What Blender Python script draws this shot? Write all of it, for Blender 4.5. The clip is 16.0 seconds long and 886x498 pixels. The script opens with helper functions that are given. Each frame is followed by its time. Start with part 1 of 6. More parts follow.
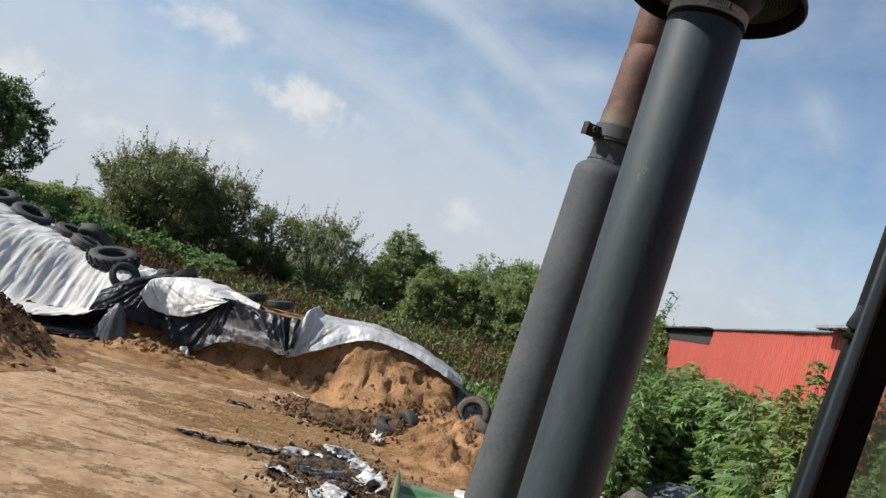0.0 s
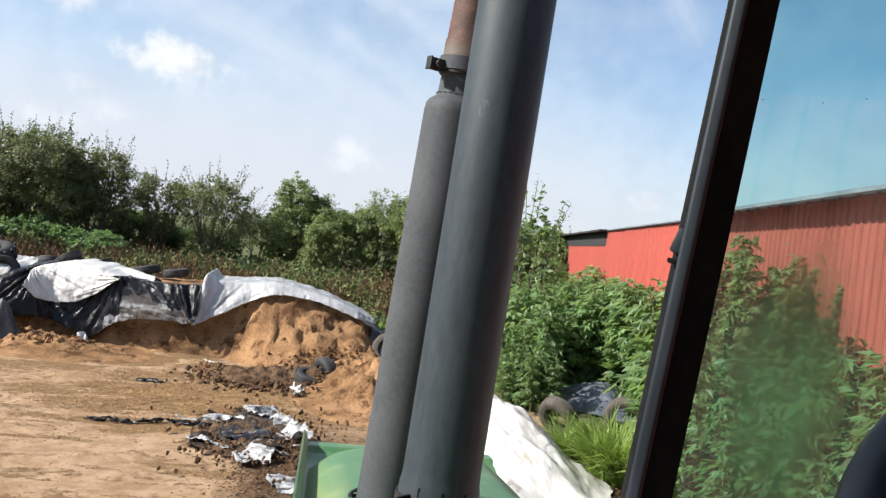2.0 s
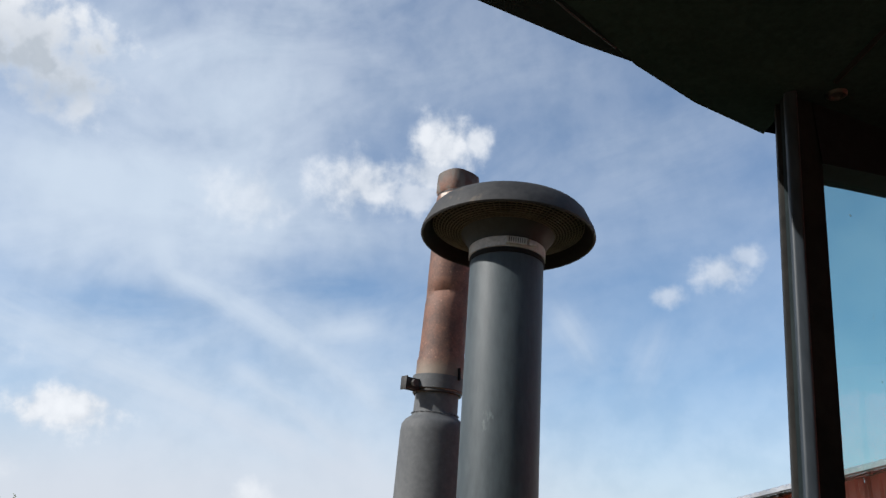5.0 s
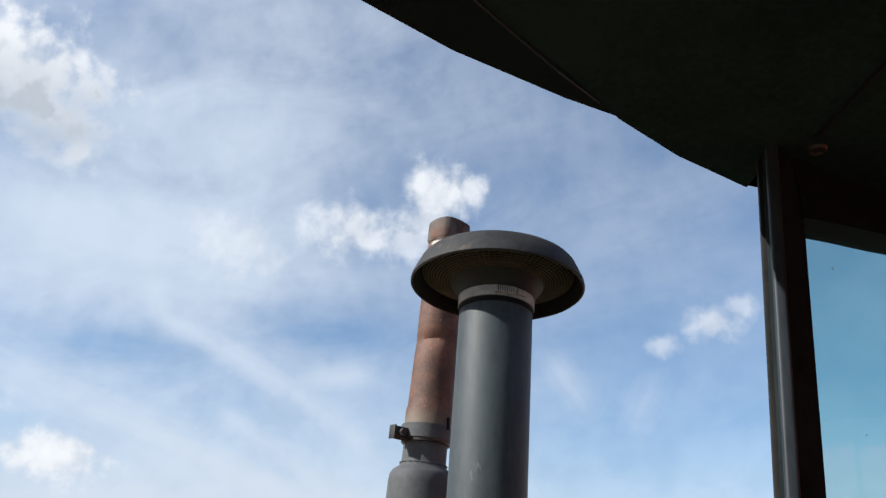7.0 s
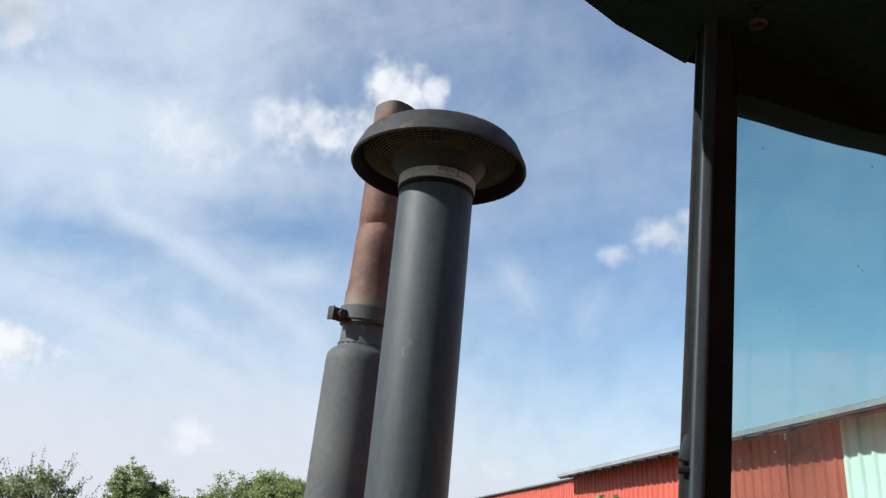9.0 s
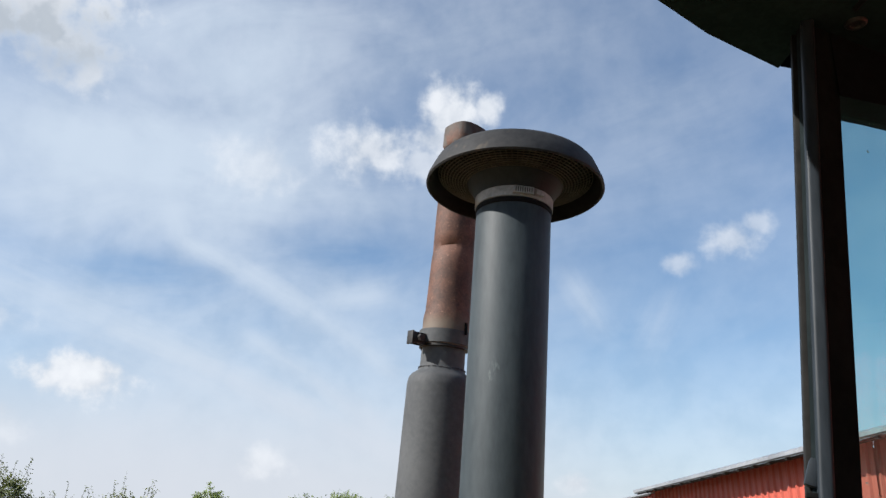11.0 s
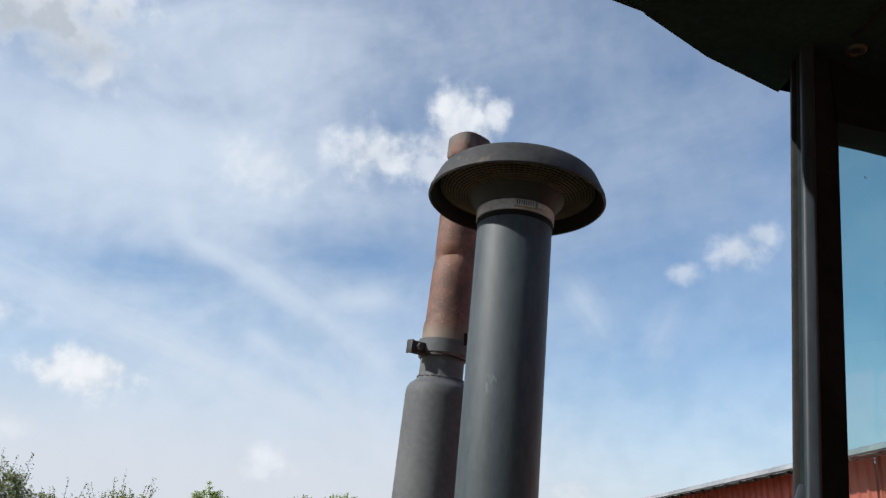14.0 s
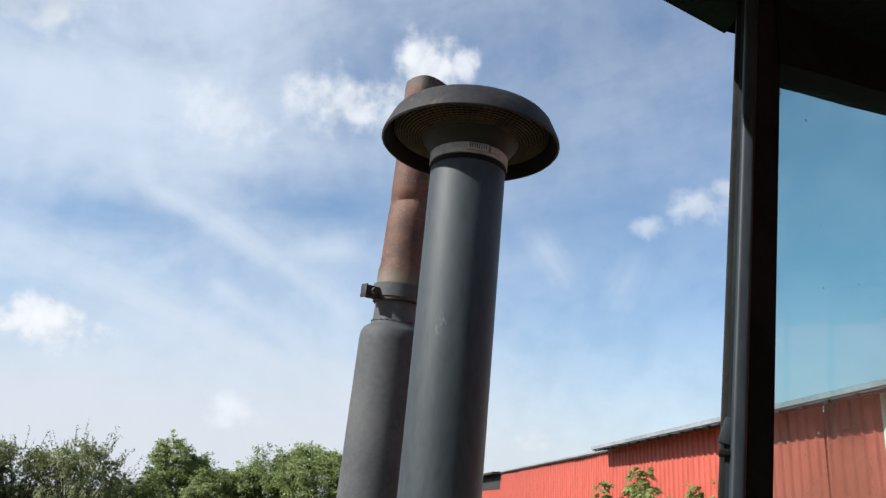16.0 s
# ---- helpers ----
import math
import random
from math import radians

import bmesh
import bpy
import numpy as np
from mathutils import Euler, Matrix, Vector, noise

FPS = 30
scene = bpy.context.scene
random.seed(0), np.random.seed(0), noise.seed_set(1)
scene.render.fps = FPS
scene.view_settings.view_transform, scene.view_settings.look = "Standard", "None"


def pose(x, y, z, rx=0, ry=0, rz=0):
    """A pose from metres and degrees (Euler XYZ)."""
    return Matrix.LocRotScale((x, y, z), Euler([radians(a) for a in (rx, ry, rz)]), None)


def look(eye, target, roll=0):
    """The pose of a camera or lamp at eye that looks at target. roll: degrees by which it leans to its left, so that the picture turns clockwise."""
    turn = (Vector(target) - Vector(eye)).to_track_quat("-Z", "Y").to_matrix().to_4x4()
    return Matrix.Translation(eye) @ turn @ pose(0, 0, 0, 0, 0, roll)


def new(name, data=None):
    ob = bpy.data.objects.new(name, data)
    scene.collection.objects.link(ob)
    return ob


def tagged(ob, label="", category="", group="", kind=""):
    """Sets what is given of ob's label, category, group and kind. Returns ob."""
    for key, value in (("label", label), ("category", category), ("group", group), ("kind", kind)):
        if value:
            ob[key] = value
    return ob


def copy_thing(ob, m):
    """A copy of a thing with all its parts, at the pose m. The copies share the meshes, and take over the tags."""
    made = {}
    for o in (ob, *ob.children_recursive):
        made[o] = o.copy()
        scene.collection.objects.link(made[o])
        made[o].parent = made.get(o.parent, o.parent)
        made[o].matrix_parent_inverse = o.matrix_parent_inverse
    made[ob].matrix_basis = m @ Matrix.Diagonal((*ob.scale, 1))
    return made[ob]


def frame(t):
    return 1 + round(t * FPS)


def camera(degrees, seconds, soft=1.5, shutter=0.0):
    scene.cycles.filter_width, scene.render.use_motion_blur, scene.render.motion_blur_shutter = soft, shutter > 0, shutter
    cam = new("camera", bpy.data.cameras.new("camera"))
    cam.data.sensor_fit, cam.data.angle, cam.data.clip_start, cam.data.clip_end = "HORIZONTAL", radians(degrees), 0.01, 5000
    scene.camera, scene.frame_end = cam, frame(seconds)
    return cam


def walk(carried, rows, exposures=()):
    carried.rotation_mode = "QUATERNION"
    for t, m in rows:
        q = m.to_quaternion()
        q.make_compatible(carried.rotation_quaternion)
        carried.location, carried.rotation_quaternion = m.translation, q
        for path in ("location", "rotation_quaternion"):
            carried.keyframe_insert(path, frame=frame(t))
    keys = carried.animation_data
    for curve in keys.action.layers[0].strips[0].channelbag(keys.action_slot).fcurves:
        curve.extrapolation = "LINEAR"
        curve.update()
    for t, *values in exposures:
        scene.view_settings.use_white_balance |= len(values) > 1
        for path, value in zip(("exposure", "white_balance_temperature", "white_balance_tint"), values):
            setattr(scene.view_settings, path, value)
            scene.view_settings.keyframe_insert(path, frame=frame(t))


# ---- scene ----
cam = camera(56.46, 16.0, soft=1.4, shutter=0.0)


def held(x, y, z, yaw, pitch, roll):
    return pose(x, y, z, 90 + pitch, 0, yaw) @ pose(0, 0, 0, 0, 0, roll)


# seconds, place, yaw, pitch, roll
ROWS = [
    (0.0, 0.049, -0.077, 2.781, -3.95, 2.75, 15.18),
    (0.5, 0.084, -0.084, 2.797, -9.20, 3.22, 15.46),
    (1.0, 0.080, -0.071, 2.771, -10.64, 0.39, 16.07),
    (1.2, 0.076, -0.067, 2.767, -10.19, -1.23, 16.01),
    (1.5, 0.077, -0.068, 2.767, -9.83, -2.34, 14.61),
    (1.8, 0.088, -0.078, 2.784, -10.60, -1.48, 10.20),
    (2.0, 0.103, -0.052, 2.817, -11.69, -0.42, 6.43),
    (2.1, 0.097, -0.043, 2.825, -12.32, 0.35, 5.03),
    (2.5, 0.050, 0.004, 2.823, -14.78, 5.16, 1.55),
    (2.7, 0.029, 0.018, 2.809, -15.21, 8.37, 1.69),
    (3.0, -0.005, 0.012, 2.814, -15.16, 13.84, 1.98),
    (3.5, -0.016, -0.000, 2.814, -15.12, 20.29, 2.79),
    (4.0, -0.006, 0.008, 2.801, -16.55, 21.16, 1.76),
    (6.5, -0.002, 0.001, 2.800, -16.99, 25.22, 0.88),
    (7.0, 0.000, 0.000, 2.800, -17.15, 25.68, 1.78),
    (7.5, -0.001, 0.000, 2.801, -17.45, 25.59, 2.18),
    (8.0, 0.004, 0.002, 2.800, -17.68, 25.17, 2.37),
    (8.5, 0.019, 0.006, 2.785, -19.50, 22.30, 2.86),
    (9.0, 0.029, 0.012, 2.778, -20.67, 19.05, 2.58),
    (9.5, 0.006, 0.021, 2.787, -18.06, 19.38, 2.68),
    (12.0, 0.012, 0.028, 2.784, -15.74, 20.32, 1.67),
    (12.5, 0.013, 0.028, 2.783, -15.59, 19.84, 2.32),
    (13.0, 0.014, 0.027, 2.787, -15.55, 19.88, 2.62),
    (13.5, 0.017, 0.019, 2.788, -15.87, 20.22, 2.19),
    (14.0, 0.012, 0.019, 2.793, -15.72, 20.41, 2.95),
    (14.5, 0.016, 0.018, 2.797, -15.63, 20.15, 4.15),
    (15.0, 0.020, 0.017, 2.794, -16.28, 19.89, 4.12),
    (15.5, 0.022, 0.015, 2.790, -17.13, 19.20, 3.59),
    (16.0, 0.031, 0.019, 2.785, -18.40, 17.14, 2.68),
]
# the clip's camera opens up as it turns from the dark stacks to the sky
STOPS = [(0.0, 0.70), (0.5, 0.93), (1.0, 1.05), (1.5, 1.14), (2.1, 1.12), (2.5, 1.08), (3.0, 0.93), (3.5, 0.78), (4.0, 0.87), (6.5, 0.98), (7.5, 1.03), (8.5, 0.98), (9.0, 1.05), (9.5, 1.04), (12.0, 0.93), (14.5, 0.95), (16.0, 1.03)]
EXPOSURES = [(t, stops, 6250.0, 10.0) for t, stops in STOPS]
walk(cam, [(t, held(*row)) for t, *row in ROWS], EXPOSURES)

# ---- light ----
SUN_AZ, SUN_EL = -89.0, 37.0     # degrees; azimuth from +y towards +x
sun_dir = Vector((math.sin(radians(SUN_AZ)) * math.cos(radians(SUN_EL)),
                  math.cos(radians(SUN_AZ)) * math.cos(radians(SUN_EL)), math.sin(radians(SUN_EL))))
sun = new("sun", bpy.data.lights.new("sun", "SUN"))
sun.data.energy, sun.data.angle, sun.data.color = 4.7, radians(0.55), (1.0, 0.94, 0.86)
sun.matrix_basis = look(sun_dir * 50, (0, 0, 0))


class Net:
    """A small shader-node writer: values are sockets or numbers."""

    def __init__(self, tree):
        self.tree = tree
        tree.nodes.clear()

    def node(self, kind, values=()):
        n = self.tree.nodes.new(kind)
        for k, v in dict(values).items():
            self.put(n.inputs[k], v)
        return n

    def put(self, socket, v):
        if isinstance(v, bpy.types.NodeSocket):
            self.tree.links.new(v, socket)
        elif isinstance(v, (tuple, list)) and socket.type == "RGBA" and len(v) == 3:
            socket.default_value = (*v, 1)
        else:
            socket.default_value = v

    def m(self, op, a, b=0.0, c=0.0):
        n = self.node("ShaderNodeMath", {0: a, 1: b, 2: c})
        n.operation = op
        return n.outputs[0]

    def v(self, op, a, b=(0, 0, 0)):
        n = self.node("ShaderNodeVectorMath", {0: a, 1: b})
        n.operation = op
        return n.outputs[0]

    def step(self, x, lo, hi, a=0.0, b=1.0):
        if hi < lo:
            lo, hi, a, b = hi, lo, b, a
        n = self.node("ShaderNodeMapRange", {0: x, 1: lo, 2: hi, 3: a, 4: b})
        n.interpolation_type = "SMOOTHSTEP"
        return n.outputs[0]

    def noise(self, at, scale, detail=4.0, rough=0.55, distort=0.0):
        return self.node("ShaderNodeTexNoise", {"Vector": at, "Scale": scale, "Detail": detail, "Roughness": rough, "Distortion": distort}).outputs["Fac"]

    def mix(self, f, a, b, blend="MIX"):
        n = self.node("ShaderNodeMix")
        n.data_type, n.blend_type = "RGBA", blend
        self.put(n.inputs[0], f), self.put(n.inputs[6], a), self.put(n.inputs[7], b)
        return n.outputs[2]

    def join(self, x, y, z=0.0):
        return self.node("ShaderNodeCombineXYZ", {0: x, 1: y, 2: z}).outputs[0]


def build_sky():
    world = bpy.data.worlds.new("sky")
    scene.world = world
    world.use_nodes = True
    n = Net(world.node_tree)
    sky = n.node("ShaderNodeTexSky")
    sky.sky_type, sky.sun_disc, sky.sun_elevation, sky.sun_rotation = "NISHITA", False, radians(SUN_EL), radians(SUN_AZ)
    sky.air_density, sky.dust_density, sky.ozone_density = 1.0, 0.7, 1.6
    way = n.node("ShaderNodeTexCoord").outputs["Generated"]
    sep = n.node("ShaderNodeSeparateXYZ", {0: way}).outputs
    az = n.m("MULTIPLY", n.m("ARCTAN2", sep[0], sep[1]), 57.2958)
    el = n.m("MULTIPLY", n.m("ARCSINE", sep[2]), 57.2958)
    flat = n.join(az, el)
    # lumps for the heaped clouds, long fibres for the high ones
    puffy = n.m("SUBTRACT", n.noise(flat, 0.55, 6.0, 0.55), 0.5)
    puffy_low = n.m("SUBTRACT", n.noise(flat, 0.22, 3.0, 0.5), 0.5)
    lumps = n.m("ADD", n.m("MULTIPLY", puffy, 2.1), n.m("MULTIPLY", puffy_low, 1.2))
    mask = under = 0.0
    # azimuth, elevation, half width, half height, density
    heaps = [(-7.6, 9.9, 3.3, 1.6, 0.95), (36.7, 20.0, 1.9, 1.1, 0.58), (38.4, 20.9, 1.0, 0.8, 0.46), (33.0, 18.7, 1.1, 0.8, 0.48), (16.6, 29.4, 2.6, 2.3, 0.9),
             (10.4, 26.6, 3.6, 1.9, 0.8), (14.6, 26.0, 2.6, 1.3, 0.6), (19.2, 29.8, 1.3, 1.1, 0.8), (15.6, 27.7, 2.4, 1.5, 0.72), (25.3, 4.4, 1.3, 0.8, 0.75),
             (4.5, 5.0, 1.6, 1.0, 0.6), (-13.7, 12.8, 1.1, 0.8, 0.7), (-24.6, 6.4, 3.0, 1.2, 0.8), (-15.0, 12.9, 3.4, 1.2, 0.7),
             (-12.1, 7.4, 1.6, 0.8, 0.5), (-19.4, 4.4, 1.9, 1.0, 0.6), (-14.7, 5.2, 2.0, 0.9, 0.6), (-15.5, 32.2, 6.4, 3.6, 0.97), (-12.6, 30.6, 3.8, 2.6, 0.9),
             (-10.4, 28.6, 1.6, 1.5, 0.8), (-11.5, 6.4, 1.6, 1.0, 0.4), (2.0, 24.8, 3.2, 1.8, 0.45), (-36.0, 16.0, 6.0, 3.0, 0.8),
             (66.0, 18.0, 7.0, 3.0, 0.8), (-70.0, 24.0, 8.0, 4.0, 0.8), (120.0, 15.0, 9.0, 4.0, 0.8), (180.0, 20.0, 9.0, 4.0, 0.8)]
    for a, e, w, h, d in heaps:
        p = n.m("MULTIPLY", n.m("SUBTRACT", az, a), 1 / w)
        q = n.m("MULTIPLY", n.m("SUBTRACT", el, e), 1 / h)
        r = n.m("SQRT", n.m("ADD", n.m("MULTIPLY", p, p), n.m("MULTIPLY", q, q)))
        crisp = 0.2 if d > 0.92 else 0.08
        body = n.step(n.m("ADD", r, lumps), 1.45 - crisp, 0.1 + 1.5 * crisp, 0.0, d)
        mask = n.m("MAXIMUM", mask, body)
        if h > 2.5:
            under = n.m("MAXIMUM", under, n.m("MULTIPLY", body, n.step(n.m("ADD", q, lumps), 0.45, -0.55)))
    drift = n.m("SUBTRACT", n.noise(flat, 0.12, 3.0, 0.5), 0.5)
    # long streaks of high cloud: start, end, half width, density
    thin = 0.0
    streaks = [(-4.6, 25.0, -3.6, 20.6, 1.5, 0.5), (-3.8, 21.8, -2.4, 19.2, 0.75, 0.62), (-2.6, 19.4, 1.7, 17.6, 0.65, 0.66), (1.5, 17.8, 6.7, 15.4, 0.70, 0.64), (6.5, 15.5, 12.6, 11.4, 0.9, 0.5),
               (-22.0, 17.6, -6.3, 13.2, 1.5, 0.6), (-6.5, 13.2, 1.5, 10.8, 1.1, 0.84), (1.3, 10.9, 7.7, 8.3, 0.85, 0.78), (7.7, 8.3, 15.0, 5.6, 1.0, 0.5), (2.9, 13.2, 7.0, 10.9, 0.6, 0.5), (7.0, 10.9, 11.8, 7.6, 0.7, 0.5),
               (8.0, 16.1, 11.8, 16.8, 0.8, 0.5), (24.9, 18.6, 27.6, 14.4, 0.8, 0.42), (32.3, 16.8, 30.2, 12.8, 0.9, 0.28), (-4.0, 25.0, 12.0, 25.6, 1.8, 0.45), (-18.0, 25.5, -4.0, 23.6, 2.6, 0.45), (20.0, 25.0, 44.0, 31.0, 2.2, 0.22), (-2.0, 31.0, 8.0, 35.0, 2.2, 0.3)]
    for a0, e0, a1, e1, w, d in streaks:
        long = math.hypot(a1 - a0, e1 - e0)
        c, s = (a1 - a0) / long, (e1 - e0) / long
        da, de = n.m("SUBTRACT", az, a0), n.m("SUBTRACT", el, e0)
        along = n.m("ADD", n.m("MULTIPLY", da, c), n.m("MULTIPLY", de, s))
        across = n.m("SUBTRACT", n.m("MULTIPLY", de, c), n.m("MULTIPLY", da, s))
        fibre = n.noise(n.join(n.m("MULTIPLY", along, 0.16), across, a0), 0.9, 6.0, 0.62)
        off = n.m("ADD", n.m("ABSOLUTE", n.m("ADD", across, n.m("MULTIPLY", drift, 1.4))), n.m("MULTIPLY", fibre, 2.0 * w))
        band = n.step(off, 2.9 * w, 0.5 * w, 0.0, d)
        soft_end = 0.6 * long if d < 0.46 else 1.0
        ends = n.m("MULTIPLY", n.step(along, -2.0, soft_end), n.step(along, long + 2.0, long - soft_end))
        thin = n.m("MAXIMUM", thin, n.m("MULTIPLY", band, ends))
    # a thin veil, thicker or torn open in places: azimuth, elevation, half width, half height, gain
    grain = n.noise(n.join(n.m("MULTIPLY", n.m("ADD", az, el), 0.06), n.m("MULTIPLY", n.m("SUBTRACT", el, n.m("MULTIPLY", az, 0.30)), 0.16)), 1.0, 7.0, 0.56, 0.6)
    veil = n.m("ADD", n.step(az, 34.0, -6.0, 0.20, 0.50), n.m("MULTIPLY", n.m("SUBTRACT", grain, 0.5), n.step(az, 36.0, 0.0, 0.35, 1.0)))
    for a, e, w, h, gain in [(0.0, 24.6, 11.0, 4.0, 0.34), (-13.0, 23.0, 10.0, 5.0, 0.30), (8.5, 20.3, 7.0, 2.2, -0.28), (-4.5, 16.6, 4.5, 1.6, -0.20), (12.0, 31.0, 9.0, 4.0, -0.06), (-11.0, 9.0, 7.0, 2.2, -0.25), (3.0, 14.2, 3.0, 1.2, -0.18), (-3.0, 32.0, 11.0, 4.0, 0.26), (-15.0, 13.0, 9.0, 5.0, -0.22)]:
        p = n.m("MULTIPLY", n.m("ADD", n.m("SUBTRACT", az, a), n.m("MULTIPLY", puffy_low, 5.0)), 1 / w)
        q = n.m("MULTIPLY", n.m("ADD", n.m("SUBTRACT", el, e), n.m("MULTIPLY", drift, 4.0)), 1 / h)
        r = n.m("SQRT", n.m("ADD", n.m("MULTIPLY", p, p), n.m("MULTIPLY", q, q)))
        veil = n.m("ADD", veil, n.step(r, 1.5, 0.2, 0.0, gain))
    veil = n.m("MULTIPLY", n.m("MINIMUM", n.m("MAXIMUM", veil, 0.12), 0.92), n.step(az, -110.0, -60.0, 0.3, 1.0))
    haze = n.m("MULTIPLY", n.step(n.m("ADD", el, n.step(az, 10.0, 34.0, 0.0, 3.0)), 18.0, 3.5, 0.0, 0.90), n.step(az, 42.0, 8.0, 0.74, 1.0))
    clear = n.m("MULTIPLY", n.m("SUBTRACT", 1.0, thin), n.m("MULTIPLY", n.m("SUBTRACT", 1.0, veil), n.m("SUBTRACT", 1.0, haze)))
    high = n.m("SUBTRACT", 1.0, clear)
    cover = n.m("SUBTRACT", 1.0, n.m("MULTIPLY", n.m("SUBTRACT", 1.0, mask), clear))
    shade = n.step(n.m("ADD", puffy_low, n.m("MULTIPLY", puffy, 0.8)), -0.25, 0.3)
    white = n.mix(shade, (0.85, 0.855, 0.86), (0.59, 0.62, 0.66))
    white = n.mix(n.m("MULTIPLY", under, 0.7), white, (0.31, 0.36, 0.415))
    veil_tone = n.mix(n.step(el, 15.0, 3.0), (0.580, 0.66, 0.752), (0.645, 0.662, 0.705))
    cloud = n.mix(n.m("MULTIPLY", high, n.m("SUBTRACT", 1.0, mask)), white, veil_tone)
    clear_sky = n.node("ShaderNodeBackground", {"Color": n.mix(1.0, sky.outputs[0], (0.785, 0.985, 1.085), "MULTIPLY"), "Strength": 0.0675})
    clouds = n.node("ShaderNodeBackground", {"Color": cloud, "Strength": 0.57})
    both = n.node("ShaderNodeMixShader", {0: cover, 1: clear_sky.outputs[0], 2: clouds.outputs[0]})
    n.node("ShaderNodeOutputWorld", {"Surface": both.outputs[0]})


build_sky()

# ---- materials ----


def surface(name, dark, light, rough=0.6, metal=0.0, scale=8.0, fine=60.0, bump=0.3, depth=0.01, spots=None, spot_scale=3.0, spot_cut=0.58, rough_var=0.15,
            stretch=(1, 1, 1), spread=0.0, spec=0.5, through_light=None, fade=None):
    """Two colours mixed by coarse and fine noise, with stains and relief, in metres of the object."""
    mat = bpy.data.materials.new(name)
    mat.use_nodes = True
    n = Net(mat.node_tree)
    at = n.node("ShaderNodeTexCoord").outputs["Object"]
    at = n.v("MULTIPLY", at, stretch)
    big, small = n.noise(at, scale, 5.0, 0.6), n.noise(at, fine, 4.0, 0.65)
    blend = n.step(n.m("ADD", n.m("MULTIPLY", big, 0.6), n.m("MULTIPLY", small, 0.4)), 0.34, 0.66)
    col = n.mix(blend, dark, light)
    if spots:
        s = n.noise(at, spot_scale, 6.0, 0.68, 0.4)
        col = n.mix(n.step(s, spot_cut, spot_cut + 0.09), col, spots)
    if fade:
        col = fade(n, at, col)
    if spread:
        info = n.node("ShaderNodeObjectInfo").outputs["Random"]
        isle = n.node("ShaderNodeNewGeometry").outputs["Random Per Island"]
        lift = n.m("ADD", n.m("MULTIPLY", n.m("ADD", info, n.m("MULTIPLY", isle, 2.0)), spread * 0.67), 1.0 - spread)
        hsv = n.node("ShaderNodeHueSaturation", {"Hue": n.m("ADD", 0.5 - 0.02 * spread, n.m("MULTIPLY", isle, 0.04 * spread)), "Value": lift, "Color": col})
        col = hsv.outputs[0]
    b = n.node("ShaderNodeBsdfPrincipled", {"Base Color": col, "Metallic": metal, "Specular IOR Level": spec,
                                            "Roughness": n.m("ADD", rough - rough_var / 2, n.m("MULTIPLY", big, rough_var))})
    if bump:
        relief = n.m("ADD", n.m("MULTIPLY", big, 1.0), n.m("MULTIPLY", small, 0.5))
        n.put(b.inputs["Normal"], n.node("ShaderNodeBump", {"Strength": bump, "Distance": depth, "Height": relief}).outputs[0])
    out = b.outputs[0]
    if through_light:
        t = n.node("ShaderNodeBsdfTranslucent", {"Color": n.mix(0.5, col, through_light)})
        out = n.node("ShaderNodeMixShader", {0: 0.48, 1: out, 2: t.outputs[0]}).outputs[0]
    n.node("ShaderNodeOutputMaterial", {"Surface": out})
    return mat


def glass_tinted():
    mat = bpy.data.materials.new("tinted_glass")
    mat.use_nodes = True
    n = Net(mat.node_tree)
    at = n.node("ShaderNodeTexCoord").outputs["Object"]
    clear = n.node("ShaderNodeBsdfTransparent", {"Color": (0.51, 0.755, 0.725)})
    gloss = n.node("ShaderNodeBsdfGlossy", {"Color": (1, 1, 1), "Roughness": 0.03})
    edge = n.node("ShaderNodeFresnel", {"IOR": 1.45}).outputs[0]
    pane = n.node("ShaderNodeMixShader", {0: edge, 1: clear.outputs[0], 2: gloss.outputs[0]})
    # dust glows a little where daylight comes through it
    dull = n.node("ShaderNodeBsdfDiffuse", {"Color": (0.20, 0.28, 0.24)})
    back = n.node("ShaderNodeBsdfTranslucent", {"Color": (0.20, 0.29, 0.25)})
    dust = n.node("ShaderNodeMixShader", {0: 0.7, 1: dull.outputs[0], 2: back.outputs[0]})
    sep = n.node("ShaderNodeSeparateXYZ", {0: at}).outputs
    dirt = n.step(n.noise(at, 5.0, 5.0, 0.6), 0.42, 0.75, 0.02, 0.12)
    film = n.step(n.m("ADD", sep[2], n.m("MULTIPLY", n.noise(at, 7.0, 3.0), 0.12)), 2.95, 2.80, 0.0, 0.10)
    dirt = n.m("ADD", dirt, film)
    specks = n.step(n.noise(at, 130.0, 2.0, 0.5), 0.74, 0.78, 0.0, 0.8)
    # a greasy wiped patch that blurs what lies behind it
    p = n.m("MULTIPLY", n.m("SUBTRACT", sep[0], 0.492), 1 / 0.060)
    q = n.m("MULTIPLY", n.m("SUBTRACT", sep[2], 2.735), 1 / 0.125)
    r = n.m("ADD", n.m("SQRT", n.m("ADD", n.m("MULTIPLY", p, p), n.m("MULTIPLY", q, q))), n.m("MULTIPLY", n.m("SUBTRACT", n.noise(at, 14.0, 4.0), 0.5), 1.1))
    smear = n.node("ShaderNodeBsdfRefraction", {"Color": (0.36, 0.54, 0.47), "Roughness": 0.5, "IOR": 1.04})
    pane = n.node("ShaderNodeMixShader", {0: n.step(r, 1.25, 0.45, 0.0, 0.70), 1: pane.outputs[0], 2: smear.outputs[0]})
    both = n.node("ShaderNodeMixShader", {0: n.m("MAXIMUM", dirt, specks), 1: pane.outputs[0], 2: dust.outputs[0]})
    n.node("ShaderNodeOutputMaterial", {"Surface": both.outputs[0]})
    return mat


